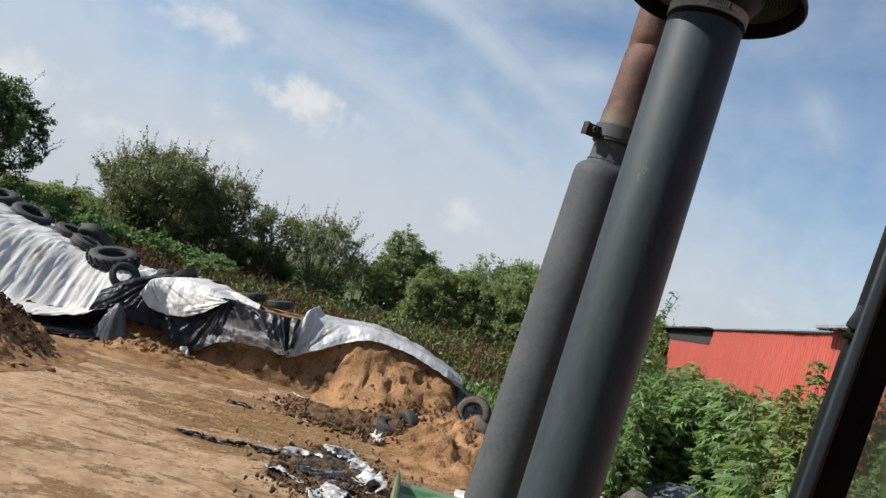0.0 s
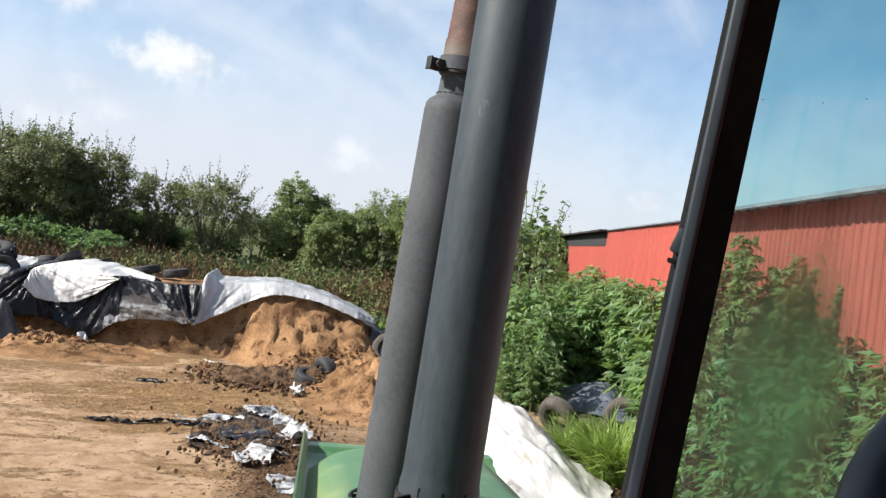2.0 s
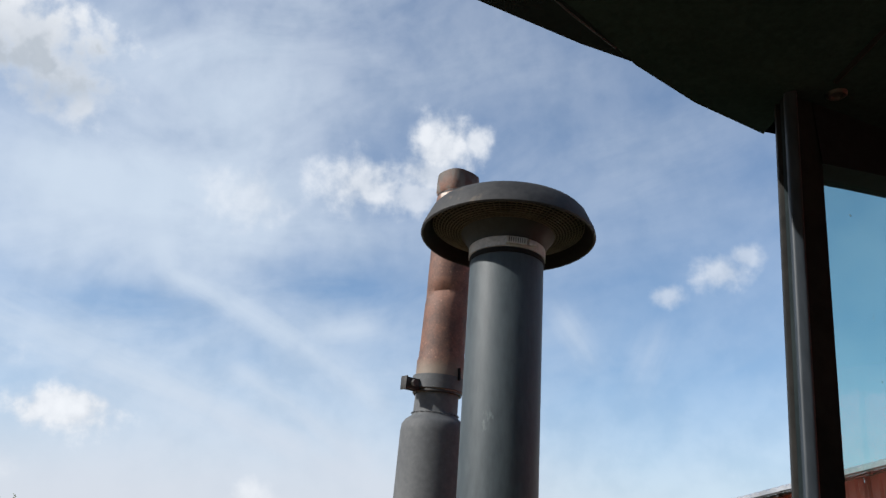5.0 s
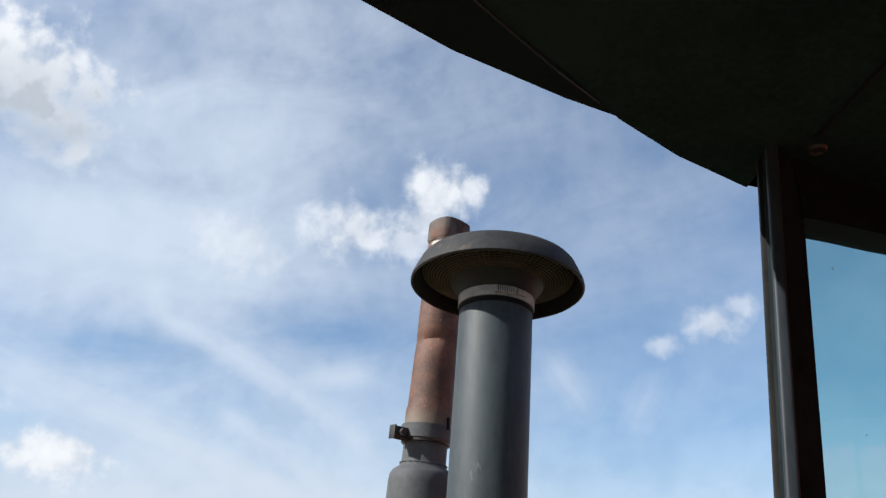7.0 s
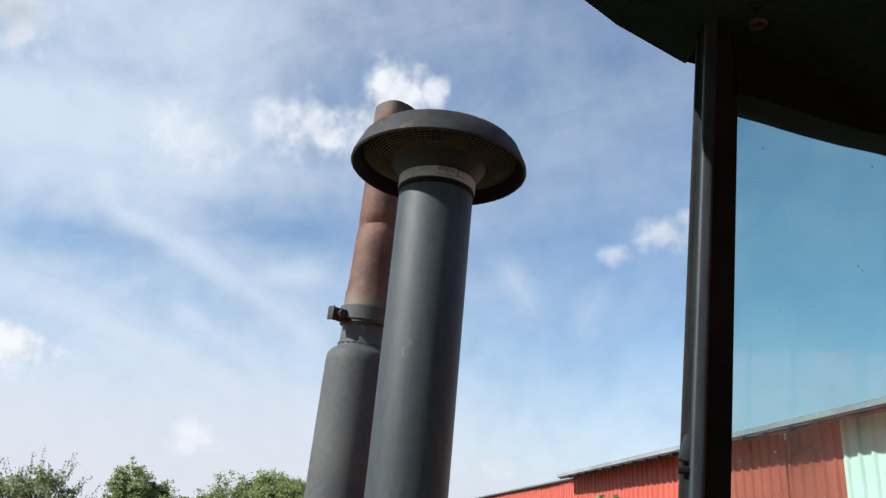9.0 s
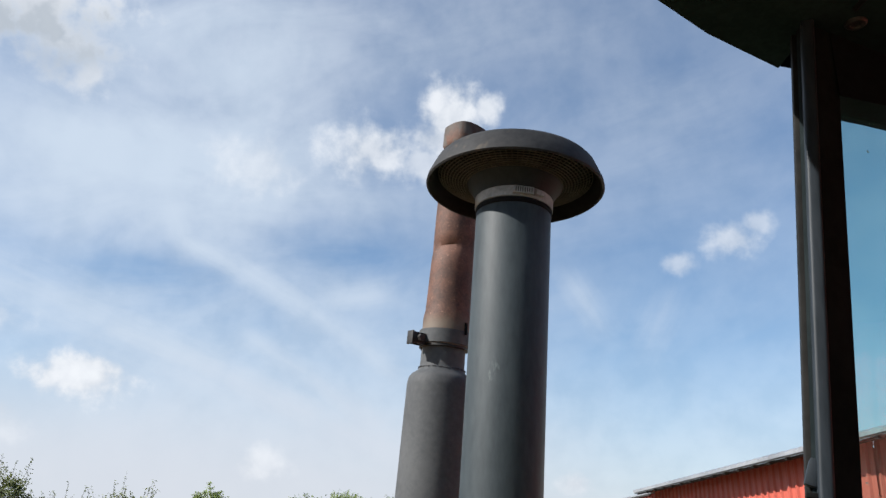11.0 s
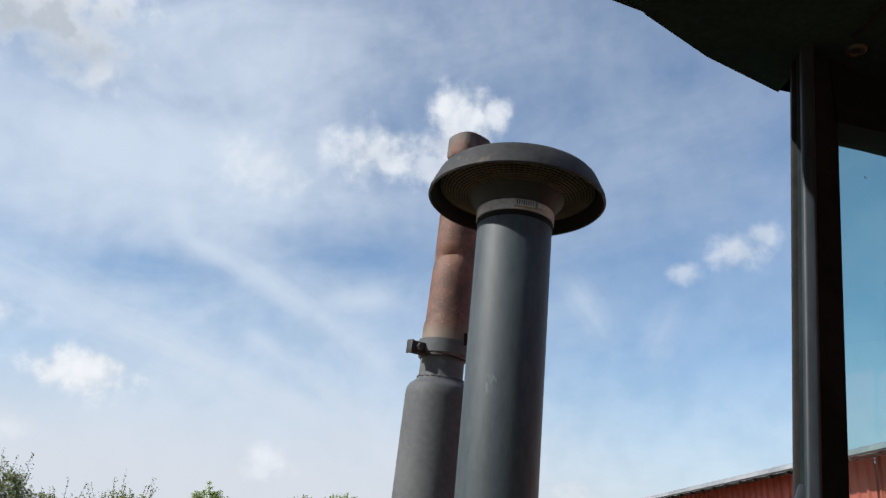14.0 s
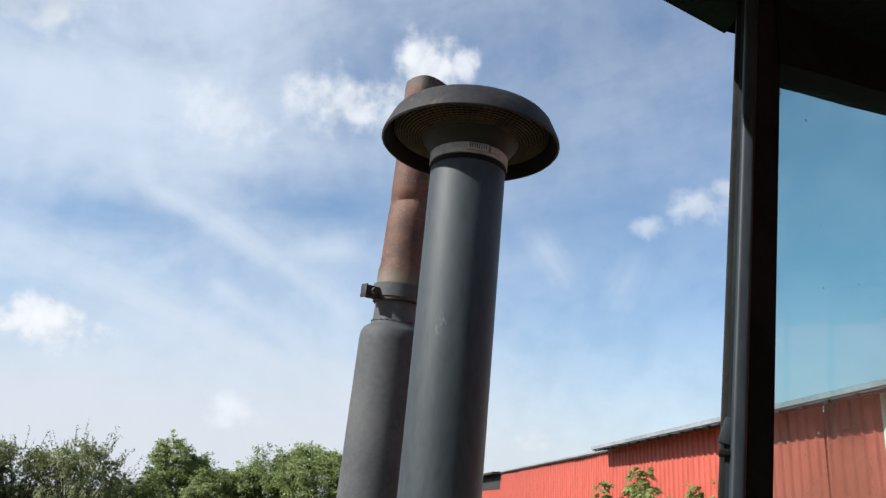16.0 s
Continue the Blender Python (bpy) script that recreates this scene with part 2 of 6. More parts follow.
def see_through_film():
    """Thin agricultural film: half clear, with milky creases."""
    mat = bpy.data.materials.new("see_through_film")
    mat.use_nodes = True
    n = Net(mat.node_tree)
    at = n.node("ShaderNodeTexCoord").outputs["Object"]
    crease = n.noise(n.v("MULTIPLY", at, (0.9, 0.6, 3.6)), 1.7, 4.0, 0.55, 0.6)
    body = n.node("ShaderNodeBsdfPrincipled", {"Base Color": (0.62, 0.62, 0.61), "Roughness": 0.22})
    lit = n.node("ShaderNodeBsdfTranslucent", {"Color": (0.6, 0.6, 0.58)})
    body = n.node("ShaderNodeMixShader", {0: 0.35, 1: body.outputs[0], 2: lit.outputs[0]})
    clear = n.node("ShaderNodeBsdfTransparent", {"Color": (0.9, 0.9, 0.88)})
    both = n.node("ShaderNodeMixShader", {0: n.step(crease, 0.46, 0.72, 0.10, 0.60), 1: clear.outputs[0], 2: body.outputs[0]})
    n.node("ShaderNodeOutputMaterial", {"Surface": both.outputs[0]})
    return mat


def ground_material():
    mat = bpy.data.materials.new("yard_ground")
    mat.use_nodes = True
    n = Net(mat.node_tree)
    at = n.node("ShaderNodeTexCoord").outputs["Object"]
    sep = n.node("ShaderNodeSeparateXYZ", {0: at}).outputs
    x, y = sep[0], sep[1]
    swirl = n.noise(at, 0.6, 5.0, 0.6)
    grain, mid = n.noise(at, 60.0, 4.0, 0.7), n.noise(at, 4.0, 6.0, 0.65)
    pale = n.mix(n.step(mid, 0.3, 0.7), (0.285, 0.180, 0.098), (0.430, 0.292, 0.176))
    pale = n.mix(n.step(n.noise(at, 1.4, 4.0, 0.6, 0.6), 0.50, 0.68, 0.0, 0.7), pale, (0.22, 0.13, 0.062))
    litter = n.mix(n.step(grain, 0.35, 0.65), (0.080, 0.045, 0.020), (0.290, 0.170, 0.072))
    # loose silage lies thicker towards the heap and the torn film
    wob = n.m("MULTIPLY", n.m("SUBTRACT", swirl, 0.5), 5.0)
    p = n.m("MULTIPLY", n.m("ADD", n.m("SUBTRACT", x, -0.6), wob), 1 / 2.2)
    q = n.m("MULTIPLY", n.m("SUBTRACT", y, 13.0), 1 / 2.4)
    near = n.step(n.m("ADD", n.m("MULTIPLY", p, p), n.m("MULTIPLY", q, q)), 1.6, 0.0)
    foot = n.step(y, 13.5, 16.5, 0.0, 0.55)
    streak = n.noise(n.v("MULTIPLY", at, (0.55, 1.5, 1.0)), 1.1, 5.0, 0.65, 0.8)
    amount = n.m("ADD", n.m("MULTIPLY", n.m("MAXIMUM", near, foot), 0.18), n.m("MULTIPLY", n.m("SUBTRACT", streak, 0.5), 1.15))
    bits = n.m("ADD", n.m("MULTIPLY", n.noise(at, 9.0, 8.0, 0.85), 0.8), n.m("MULTIPLY", n.noise(at, 2.5, 5.0, 0.7), 0.2))
    spill = n.step(n.m("ADD", bits, amount), 0.55, 0.61)
    strewn = n.m("MULTIPLY", n.step(n.noise(at, 34.0, 4.0, 0.7), 0.60, 0.66), n.step(swirl, 0.35, 0.6, 0.1, 0.8))
    col = n.mix(n.m("MAXIMUM", n.m("MULTIPLY", spill, 0.92), strewn), pale, litter)
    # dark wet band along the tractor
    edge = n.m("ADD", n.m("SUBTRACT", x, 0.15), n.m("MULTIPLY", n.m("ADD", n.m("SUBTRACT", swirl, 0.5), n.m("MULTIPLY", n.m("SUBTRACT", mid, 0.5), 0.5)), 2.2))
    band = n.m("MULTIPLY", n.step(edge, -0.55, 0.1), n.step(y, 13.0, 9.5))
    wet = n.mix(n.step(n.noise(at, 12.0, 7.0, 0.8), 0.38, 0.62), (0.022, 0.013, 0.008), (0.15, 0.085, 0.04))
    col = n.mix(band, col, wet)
    # rough grass beyond the yard
    out_y = n.m("ADD", y, n.m("MULTIPLY", n.m("SUBTRACT", swirl, 0.5), 3.0))
    out = n.m("MAXIMUM", n.step(out_y, 22.0, 24.0), n.step(n.m("ADD", x, wob), 4.2, 5.6))
    out = n.m("MAXIMUM", out, n.step(x, -22.0, -25.0))
    green = n.mix(n.step(mid, 0.3, 0.7), (0.045, 0.062, 0.018), (0.13, 0.13, 0.05))
    col = n.mix(out, col, green)
    b = n.node("ShaderNodeBsdfPrincipled", {"Base Color": col, "Roughness": 0.9, "Specular IOR Level": 0.2})
    relief = n.m("ADD", n.m("MULTIPLY", grain, 0.5), n.m("ADD", mid, n.m("MULTIPLY", n.m("MAXIMUM", spill, strewn), 0.5)))
    n.put(b.inputs["Normal"], n.node("ShaderNodeBump", {"Strength": 0.7, "Distance": 0.05, "Height": relief}).outputs[0])
    n.node("ShaderNodeOutputMaterial", {"Surface": b.outputs[0]})
    return mat


def rust_blend(n, at, col):
    z = n.node("ShaderNodeSeparateXYZ", {0: at}).outputs[2]
    soot = n.step(n.m("ADD", z, n.m("MULTIPLY", n.noise(at, 30.0, 3.0), 0.02)), 3.474, 3.502)
    crimp = n.step(n.m("ABSOLUTE", n.m("SUBTRACT", n.m("ADD", z, n.m("MULTIPLY", n.noise(at, 50.0, 3.0), 0.006)), 3.4615)), 0.0028, 0.0010)
    tip = n.step(z, 3.458, 3.462)
    burnt = n.step(n.m("ADD", z, n.m("MULTIPLY", n.noise(at, 18.0, 4.0), 0.05)), 3.185, 3.150)
    col = n.mix(burnt, col, (0.11, 0.085, 0.062))
    ash = n.step(n.noise(n.v("MULTIPLY", at, (1.0, 1.0, 0.5)), 60.0, 4.0, 0.6), 0.40, 0.62)
    col = n.mix(n.m("MULTIPLY", tip, ash), col, (0.085, 0.076, 0.066))
    col = n.mix(n.m("MULTIPLY", soot, 0.6), col, (0.022, 0.017, 0.013))
    return n.mix(crimp, col, (0.008, 0.005, 0.004))


def hood_fade(n, at, col):
    worn = n.step(n.noise(at, 6.0, 6.0, 0.7), 0.5, 0.72)
    col = n.mix(n.m("MULTIPLY", worn, 0.28), col, (0.30, 0.36, 0.16))
    bloom = n.step(n.noise(n.v("MULTIPLY", at, (5.0, 0.7, 1.0)), 2.0, 4.0, 0.6), 0.48, 0.72, 0.0, 0.22)
    col = n.mix(bloom, col, (0.34, 0.33, 0.12))
    x = n.node("ShaderNodeSeparateXYZ", {0: at}).outputs[0]
    tan = n.m("MULTIPLY", n.step(n.m("ADD", x, n.m("MULTIPLY", n.noise(n.v("MULTIPLY", at, (9.0, 1.6, 1.0)), 1.6, 4.0), 0.14)), 0.36, 0.30), n.step(x, 0.19, 0.235))
    col = n.mix(n.m("MULTIPLY", tan, 0.34), col, (0.30, 0.28, 0.085))
    chips = n.step(n.noise(at, 90.0, 2.0, 0.5), 0.73, 0.76)
    return n.mix(chips, col, (0.02, 0.02, 0.018))


GREY = surface("grey_stack_paint", (0.012, 0.019, 0.023), (0.030, 0.040, 0.045), 0.60, 0.0, 9.0, 120.0, 0.16, 0.002, spots=(0.080, 0.098, 0.100), spot_scale=20.0, spot_cut=0.63, spec=0.32, stretch=(1, 1, 0.3), rough_var=0.25)
GREY_DULL = surface("dull_muffler_paint", (0.044, 0.047, 0.050), (0.072, 0.075, 0.077), 0.68, 0.0, 9.0, 120.0, 0.06, 0.002, spots=(0.12, 0.11, 0.10), spot_scale=40.0, spot_cut=0.72, spec=0.22)
ELBOW = surface("dusty_elbow", (0.040, 0.037, 0.034), (0.082, 0.069, 0.056), 0.75, 0.0, 9.0, 120.0, 0.2, 0.002, spots=(0.17, 0.11, 0.07), spot_scale=9.0, spot_cut=0.60, spec=0.2)
RUST = surface("rusty_pipe", (0.040, 0.018, 0.011), (0.120, 0.052, 0.031), 0.72, 0.1, 22.0, 260.0, 0.4, 0.002, spots=(0.175, 0.090, 0.058), spot_scale=150.0, spot_cut=0.60, fade=rust_blend)
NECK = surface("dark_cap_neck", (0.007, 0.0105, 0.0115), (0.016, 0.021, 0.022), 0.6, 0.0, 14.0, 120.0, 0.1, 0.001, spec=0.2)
SCALE = surface("pale_rust_scale", (0.14, 0.085, 0.055), (0.30, 0.225, 0.17), 0.5, 0.0, 60.0, 300.0, 0.3, 0.001)
CAP = surface("weathered_cap", (0.011, 0.0115, 0.0125), (0.027, 0.0275, 0.028), 0.68, 0.0, 12.0, 120.0, 0.2, 0.002, spots=(0.050, 0.042, 0.034), spot_scale=22.0, spot_cut=0.60, spec=0.2)
SCREEN_WIRE = surface("rusty_screen_wire", (0.030, 0.027, 0.021), (0.084, 0.074, 0.057), 0.7, 0.0, 30.0, 200.0, 0.0, spec=0.15)
STEEL = surface("dull_steel_band", (0.18, 0.18, 0.175), (0.34, 0.34, 0.32), 0.5, 0.3, 30.0, 200.0, 0.1, 0.001, spots=(0.20, 0.15, 0.09), spot_scale=24.0, spot_cut=0.6)
DARK_STEEL = surface("dark_steel", (0.008, 0.008, 0.008), (0.028, 0.026, 0.024), 0.5, 0.1, 40.0, 200.0, 0.2, 0.001, spec=0.3)
# black rubber; also the shade colour under the cap and in grooves
RUBBER_SHADE = surface("black_rubber_and_shade", (0.004, 0.004, 0.0045), (0.009, 0.009, 0.009), 0.7, 0.0, 20.0, 120.0, 0.2, 0.002, spec=0.06)
WHEEL_RIM = surface("steering_grip", (0.012, 0.014, 0.02), (0.024, 0.027, 0.036), 0.45, 0.0, 30.0, 300.0, 0.15, 0.001)
CAB = surface("black_cab_paint", (0.008, 0.011, 0.012), (0.015, 0.0195, 0.0205), 0.75, 0.0, 10.0, 90.0, 0.15, 0.002, spots=(0.012, 0.012, 0.012), spot_scale=30.0, spot_cut=0.7, spec=0.0)
RIB = surface("worn_black_rib", (0.010, 0.014, 0.018), (0.026, 0.033, 0.041), 0.52, 0.0, 14.0, 110.0, 0.2, 0.002, spots=(0.055, 0.053, 0.05), spot_scale=50.0, spot_cut=0.66, stretch=(1, 1, 0.2), spec=0.18)
CAB_EDGE = surface("worn_pillar_edge", (0.009, 0.0095, 0.0095), (0.020, 0.0195, 0.0185), 0.6, 0.0, 14.0, 110.0, 0.2, 0.002, spots=(0.07, 0.052, 0.036), spot_scale=50.0, spot_cut=0.66, stretch=(1, 1, 1), spec=0.06)
VISOR = surface("black_visor", (0.0045, 0.0072, 0.0084), (0.0085, 0.0125, 0.0145), 0.7, 0.0, 8.0, 120.0, 0.1, 0.002, spec=0.02)
LINING = surface("dark_roof_lining", (0.0085, 0.0150, 0.0150), (0.0155, 0.0260, 0.0260), 0.85, 0.0, 8.0, 200.0, 0.15, 0.002, spec=0.0)
GREEN = surface("faded_green_hood_paint", (0.042, 0.116, 0.042), (0.078, 0.175, 0.070), 0.40, 0.0, 4.0, 120.0, 0.06, 0.002, fade=hood_fade)
YELLOW = surface("yellow_stripe", (0.34, 0.29, 0.06), (0.46, 0.40, 0.12), 0.5, 0.0, 30.0, 200.0, 0.0)
GLASS = glass_tinted()
HAZE_FILM = see_through_film()
GROUND = ground_material()
SILAGE = surface("cut_silage", (0.142, 0.076, 0.034), (0.37, 0.212, 0.106), 0.95, 0.0, 1.6, 26.0, 1.0, 0.07, spots=(0.095, 0.048, 0.022), spot_scale=2.6, spot_cut=0.53, spec=0.1)
SPOILED = surface("dark_spoiled_silage", (0.044, 0.027, 0.017), (0.180, 0.108, 0.060), 0.95, 0.0, 5.0, 40.0, 1.0, 0.05, spots=(0.17, 0.10, 0.045), spot_scale=6.0, spot_cut=0.60, spec=0.1)
WHITE_FILM = surface("white_silage_film", (0.455, 0.435, 0.395), (0.625, 0.60, 0.555), 0.38, 0.0, 3.0, 9.0, 0.5, 0.03, spots=(0.33, 0.29, 0.22), spot_scale=2.0, spot_cut=0.60, stretch=(1.6, 0.6, 0.5))
CLEAR_FILM = surface("milky_translucent_film", (0.52, 0.53, 0.53), (0.78, 0.78, 0.78), 0.26, 0.0, 3.0, 14.0, 0.6, 0.03, spots=(0.30, 0.30, 0.30), spot_scale=4.0, spot_cut=0.6, stretch=(1.8, 0.5, 0.5), through_light=(0.6, 0.6, 0.58))
BLACK_FILM = surface("black_silage_film", (0.006, 0.006, 0.007), (0.016, 0.016, 0.017), 0.34, 0.0, 6.0, 40.0, 0.5, 0.02, spots=(0.05, 0.044, 0.035), spot_scale=3.0, spot_cut=0.68, spec=0.22)
# black film with its bluish sky sheen put into the base colour
SHEEN_FILM = surface("black_film_painted_sheen", (0.035, 0.040, 0.050), (0.095, 0.105, 0.125), 0.38, 0.0, 3.0, 30.0, 0.4, 0.02, spots=(0.16, 0.14, 0.11), spot_scale=3.0, spot_cut=0.64, spec=0.5)
LITTER = surface("chopped_litter", (0.13, 0.075, 0.032), (0.34, 0.21, 0.10), 0.95, 0.0, 1.6, 30.0, 0.0, spread=0.5, spec=0.1)
DUSTY_TYRE = surface("dusty_tyre_rubber", (0.050, 0.043, 0.037), (0.115, 0.095, 0.076), 0.85, 0.0, 6.0, 60.0, 0.4, 0.004, spec=0.2)
GREY_FILM = surface("dusty_grey_film", (0.045, 0.045, 0.046), (0.26, 0.25, 0.235), 0.26, 0.0, 2.4, 30.0, 0.5, 0.02, spots=(0.035, 0.035, 0.035), spot_scale=2.0, spot_cut=0.52)
DULL_FILM = surface("dull_grey_film", (0.022, 0.023, 0.026), (0.085, 0.085, 0.088), 0.36, 0.0, 5.0, 30.0, 0.6, 0.03, spots=(0.16, 0.15, 0.14), spot_scale=3.0, spot_cut=0.62, stretch=(2.0, 1.0, 0.5))
CAKED_FILM = surface("litter_caked_black_film", (0.010, 0.008, 0.007), (0.034, 0.025, 0.018), 0.55, 0.0, 7.0, 60.0, 0.8, 0.03, spots=(0.085, 0.052, 0.028), spot_scale=7.0, spot_cut=0.52, spec=0.25)
TYRE = surface("old_tyre_rubber", (0.011, 0.011, 0.012), (0.032, 0.031, 0.029), 0.75, 0.0, 6.0, 60.0, 0.4, 0.004, spots=(0.075, 0.066, 0.054), spot_scale=5.0, spot_cut=0.62)
RED = surface("red_painted_sheet", (0.325, 0.060, 0.040), (0.43, 0.091, 0.062), 0.5, 0.0, 0.9, 14.0, 0.0, spots=(0.37, 0.12, 0.09), spot_scale=1.4, spot_cut=0.6, spread=0.10)
PALE_SHEET = surface("pale_sheet", (0.50, 0.55, 0.50), (0.62, 0.66, 0.60), 0.5, 0.0, 1.0, 20.0, 0.0)
ROOF_TIN = surface("grey_roof_sheet", (0.24, 0.25, 0.27), (0.40, 0.41, 0.43), 0.42, 0.5, 1.2, 20.0, 0.1, 0.004, spots=(0.18, 0.15, 0.13), spot_scale=2.0, spot_cut=0.64)
DARK_TRIM = surface("dark_eave", (0.012, 0.012, 0.013), (0.028, 0.026, 0.024), 0.8, 0.0, 3.0, 30.0, 0.1)
LEAF_WEED = surface("weed_leaf", (0.078, 0.135, 0.044), (0.200, 0.290, 0.115), 0.5, 0.0, 3.0, 30.0, 0.0, spread=0.5, through_light=(0.34, 0.50, 0.11), spec=0.5)
LEAF_DRY = surface("drying_weed_leaf", (0.13, 0.075, 0.03), (0.22, 0.15, 0.06), 0.7, 0.0, 3.0, 30.0, 0.0, spread=0.35, through_light=(0.30, 0.16, 0.06), spec=0.2)
STALK = surface("weed_stalk", (0.10, 0.12, 0.04), (0.22, 0.20, 0.09), 0.7, 0.0, 8.0, 60.0, 0.0)
LEAF_TREE = surface("tree_leaf", (0.112, 0.148, 0.046), (0.255, 0.292, 0.112), 0.5, 0.0, 0.8, 6.0, 0.0, spread=0.5, through_light=(0.26, 0.36, 0.10), spec=0.45)
LEAF_GREY = surface("willow_leaf", (0.082, 0.098, 0.034), (0.200, 0.218, 0.092), 0.5, 0.0, 0.8, 6.0, 0.0, spread=0.5, through_light=(0.20, 0.24, 0.08), spec=0.45)
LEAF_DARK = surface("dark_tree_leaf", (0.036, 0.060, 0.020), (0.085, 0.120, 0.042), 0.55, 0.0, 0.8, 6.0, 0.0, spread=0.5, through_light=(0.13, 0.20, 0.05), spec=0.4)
LEAF_ELDER = surface("elder_leaf", (0.060, 0.110, 0.034), (0.150, 0.225, 0.080), 0.5, 0.0, 0.8, 6.0, 0.0, spread=0.5, through_light=(0.18, 0.30, 0.07), spec=0.4)
BARK = surface("bark", (0.05, 0.038, 0.026), (0.13, 0.10, 0.07), 0.9, 0.0, 6.0, 40.0, 0.5, 0.01)
SCRAP_FILM = surface("dirty_white_film", (0.24, 0.23, 0.22), (0.47, 0.47, 0.46), 0.36, 0.0, 5.0, 30.0, 0.6, 0.02, spots=(0.045, 0.038, 0.030), spot_scale=5.0, spot_cut=0.50)
PLANT_TALL = surface("pale_plant_leaf", (0.14, 0.18, 0.055), (0.31, 0.34, 0.13), 0.5, 0.0, 3.0, 30.0, 0.0, spots=(0.26, 0.13, 0.08), spot_scale=4.0, spot_cut=0.57, spread=0.4, through_light=(0.32, 0.40, 0.14), spec=0.4)
GRASS = surface("tall_grass", (0.15, 0.25, 0.035), (0.36, 0.46, 0.11), 0.5, 0.0, 3.0, 30.0, 0.0, spread=0.4, through_light=(0.36, 0.48, 0.08), spec=0.4)
DEAD = surface("dead_weeds", (0.060, 0.032, 0.019), (0.165, 0.095, 0.052), 0.9, 0.0, 1.2, 10.0, 0.0, spread=0.5, spec=0.1)
SCRUB = surface("scrub_leaf", (0.055, 0.085, 0.022), (0.145, 0.170, 0.058), 0.7, 0.0, 0.7, 8.0, 0.0, spread=0.45, spec=0.2)

# ---- mesh helpers ----


def wmat(ob):
    return wmat(ob.parent) @ ob.matrix_parent_inverse @ ob.matrix_basis if ob.parent else ob.matrix_basis.copy()


def link_part(name, mesh, parent=None, label=""):
    ob = new(name, mesh)
    if parent is not None:
        ob.parent = parent
        ob.matrix_parent_inverse = wmat(parent).inverted()
    return tagged(ob, label)


def part(name, bm, material, parent=None, label="", smooth=True):
    """Links a bmesh, in world places, as one mesh object under a thing or a part."""
    mesh = bpy.data.meshes.new(name)
    bm.normal_update()
    bm.to_mesh(mesh)
    bm.free()
    for p in mesh.polygons:
        p.use_smooth = smooth
    for m in material if isinstance(material, (list, tuple)) else [material]:
        mesh.materials.append(m)
    if smooth:
        mesh.set_sharp_from_angle(angle=radians(38))
    return link_part(name, mesh, parent, label)


def raw(name, verts, faces, material, parent=None, label="", smooth=False, index=None):
    """Many small faces at once."""
    mesh = bpy.data.meshes.new(name)
    mesh.from_pydata(verts, [], faces)
    for m in material if isinstance(material, (list, tuple)) else [material]:
        mesh.materials.append(m)
    if index is not None:
        mesh.polygons.foreach_set("material_index", index)
    if smooth:
        mesh.polygons.foreach_set("use_smooth", [True] * len(mesh.polygons))
    mesh.update()
    return link_part(name, mesh, parent, label)


def empty(name, x, y, z, label, category, group="", kind=""):
    ob = new(name)
    ob.matrix_basis = pose(x, y, z)
    ob.empty_display_size = 0.1
    return tagged(ob, label, category, group, kind)


def box(size, m, bevel=0.0, seg=2):
    bm = bmesh.new()
    bmesh.ops.create_cube(bm, size=1.0, matrix=Matrix.Diagonal((*size, 1)))
    if bevel:
        bmesh.ops.bevel(bm, geom=bm.edges[:], offset=bevel, segments=seg, affect="EDGES", profile=0.6)
    bm.transform(m)
    return bm


def grow(bm, other):
    """Adds the geometry of another bmesh."""
    mesh = bpy.data.meshes.new("tmp")
    other.to_mesh(mesh)
    other.free()
    bm.from_mesh(mesh)
    bpy.data.meshes.remove(mesh)
    return bm


def along(a, b):
    """A pose at a whose z axis points to b."""
    a, b = Vector(a), Vector(b)
    z = (b - a).normalized()
    x = Vector((1, 0, 0)) - z * z.x
    x = x.normalized() if x.length > 1e-4 else Vector((0, 1, 0))
    return Matrix.Translation(a) @ Matrix((x, z.cross(x), z)).transposed().to_4x4()


def lathe(profile, m, seg=48, closed=False):
    """Turns (radius, height) pairs about z."""
    bm = bmesh.new()
    rings = []
    for r, z in profile:
        if r < 1e-6:
            rings.append([bm.verts.new((0, 0, z))])
        else:
            rings.append([bm.verts.new((r * math.cos(2 * math.pi * i / seg), r * math.sin(2 * math.pi * i / seg), z)) for i in range(seg)])
    pairs = list(zip(rings, rings[1:])) + ([(rings[-1], rings[0])] if closed else [])
    for a, b in pairs:
        for i in range(seg):
            j = (i + 1) % seg
            if len(a) == 1 and len(b) > 1:
                bm.faces.new((a[0], b[i], b[j]))
            elif len(b) == 1 and len(a) > 1:
                bm.faces.new((a[i], a[j], b[0]))
            elif len(a) > 1:
                bm.faces.new((a[i], a[j], b[j], b[i]))
    bm.transform(m)
    return bm


def tube(points, radius, seg=16, cap=True):
    """A round bar along points; radius is a number or one per point."""
    pts = [Vector(p) for p in points]
    rad = radius if isinstance(radius, (list, tuple)) else [radius] * len(pts)
    bm = bmesh.new()
    rings, side = [], None
    for k, p in enumerate(pts):
        d = (pts[min(k + 1, len(pts) - 1)] - pts[max(k - 1, 0)]).normalized()
        if side is None:
            side = d.orthogonal().normalized()
        side = (side - d * side.dot(d)).normalized()
        up = d.cross(side)
        rings.append([bm.verts.new(p + rad[k] * (side * math.cos(2 * math.pi * i / seg) + up * math.sin(2 * math.pi * i / seg))) for i in range(seg)])
    for a, b in zip(rings, rings[1:]):
        for i in range(seg):
            j = (i + 1) % seg
            bm.faces.new((a[i], a[j], b[j], b[i]))
    if cap:
        bm.faces.new(rings[0][::-1])
        bm.faces.new(rings[-1])
    return bm


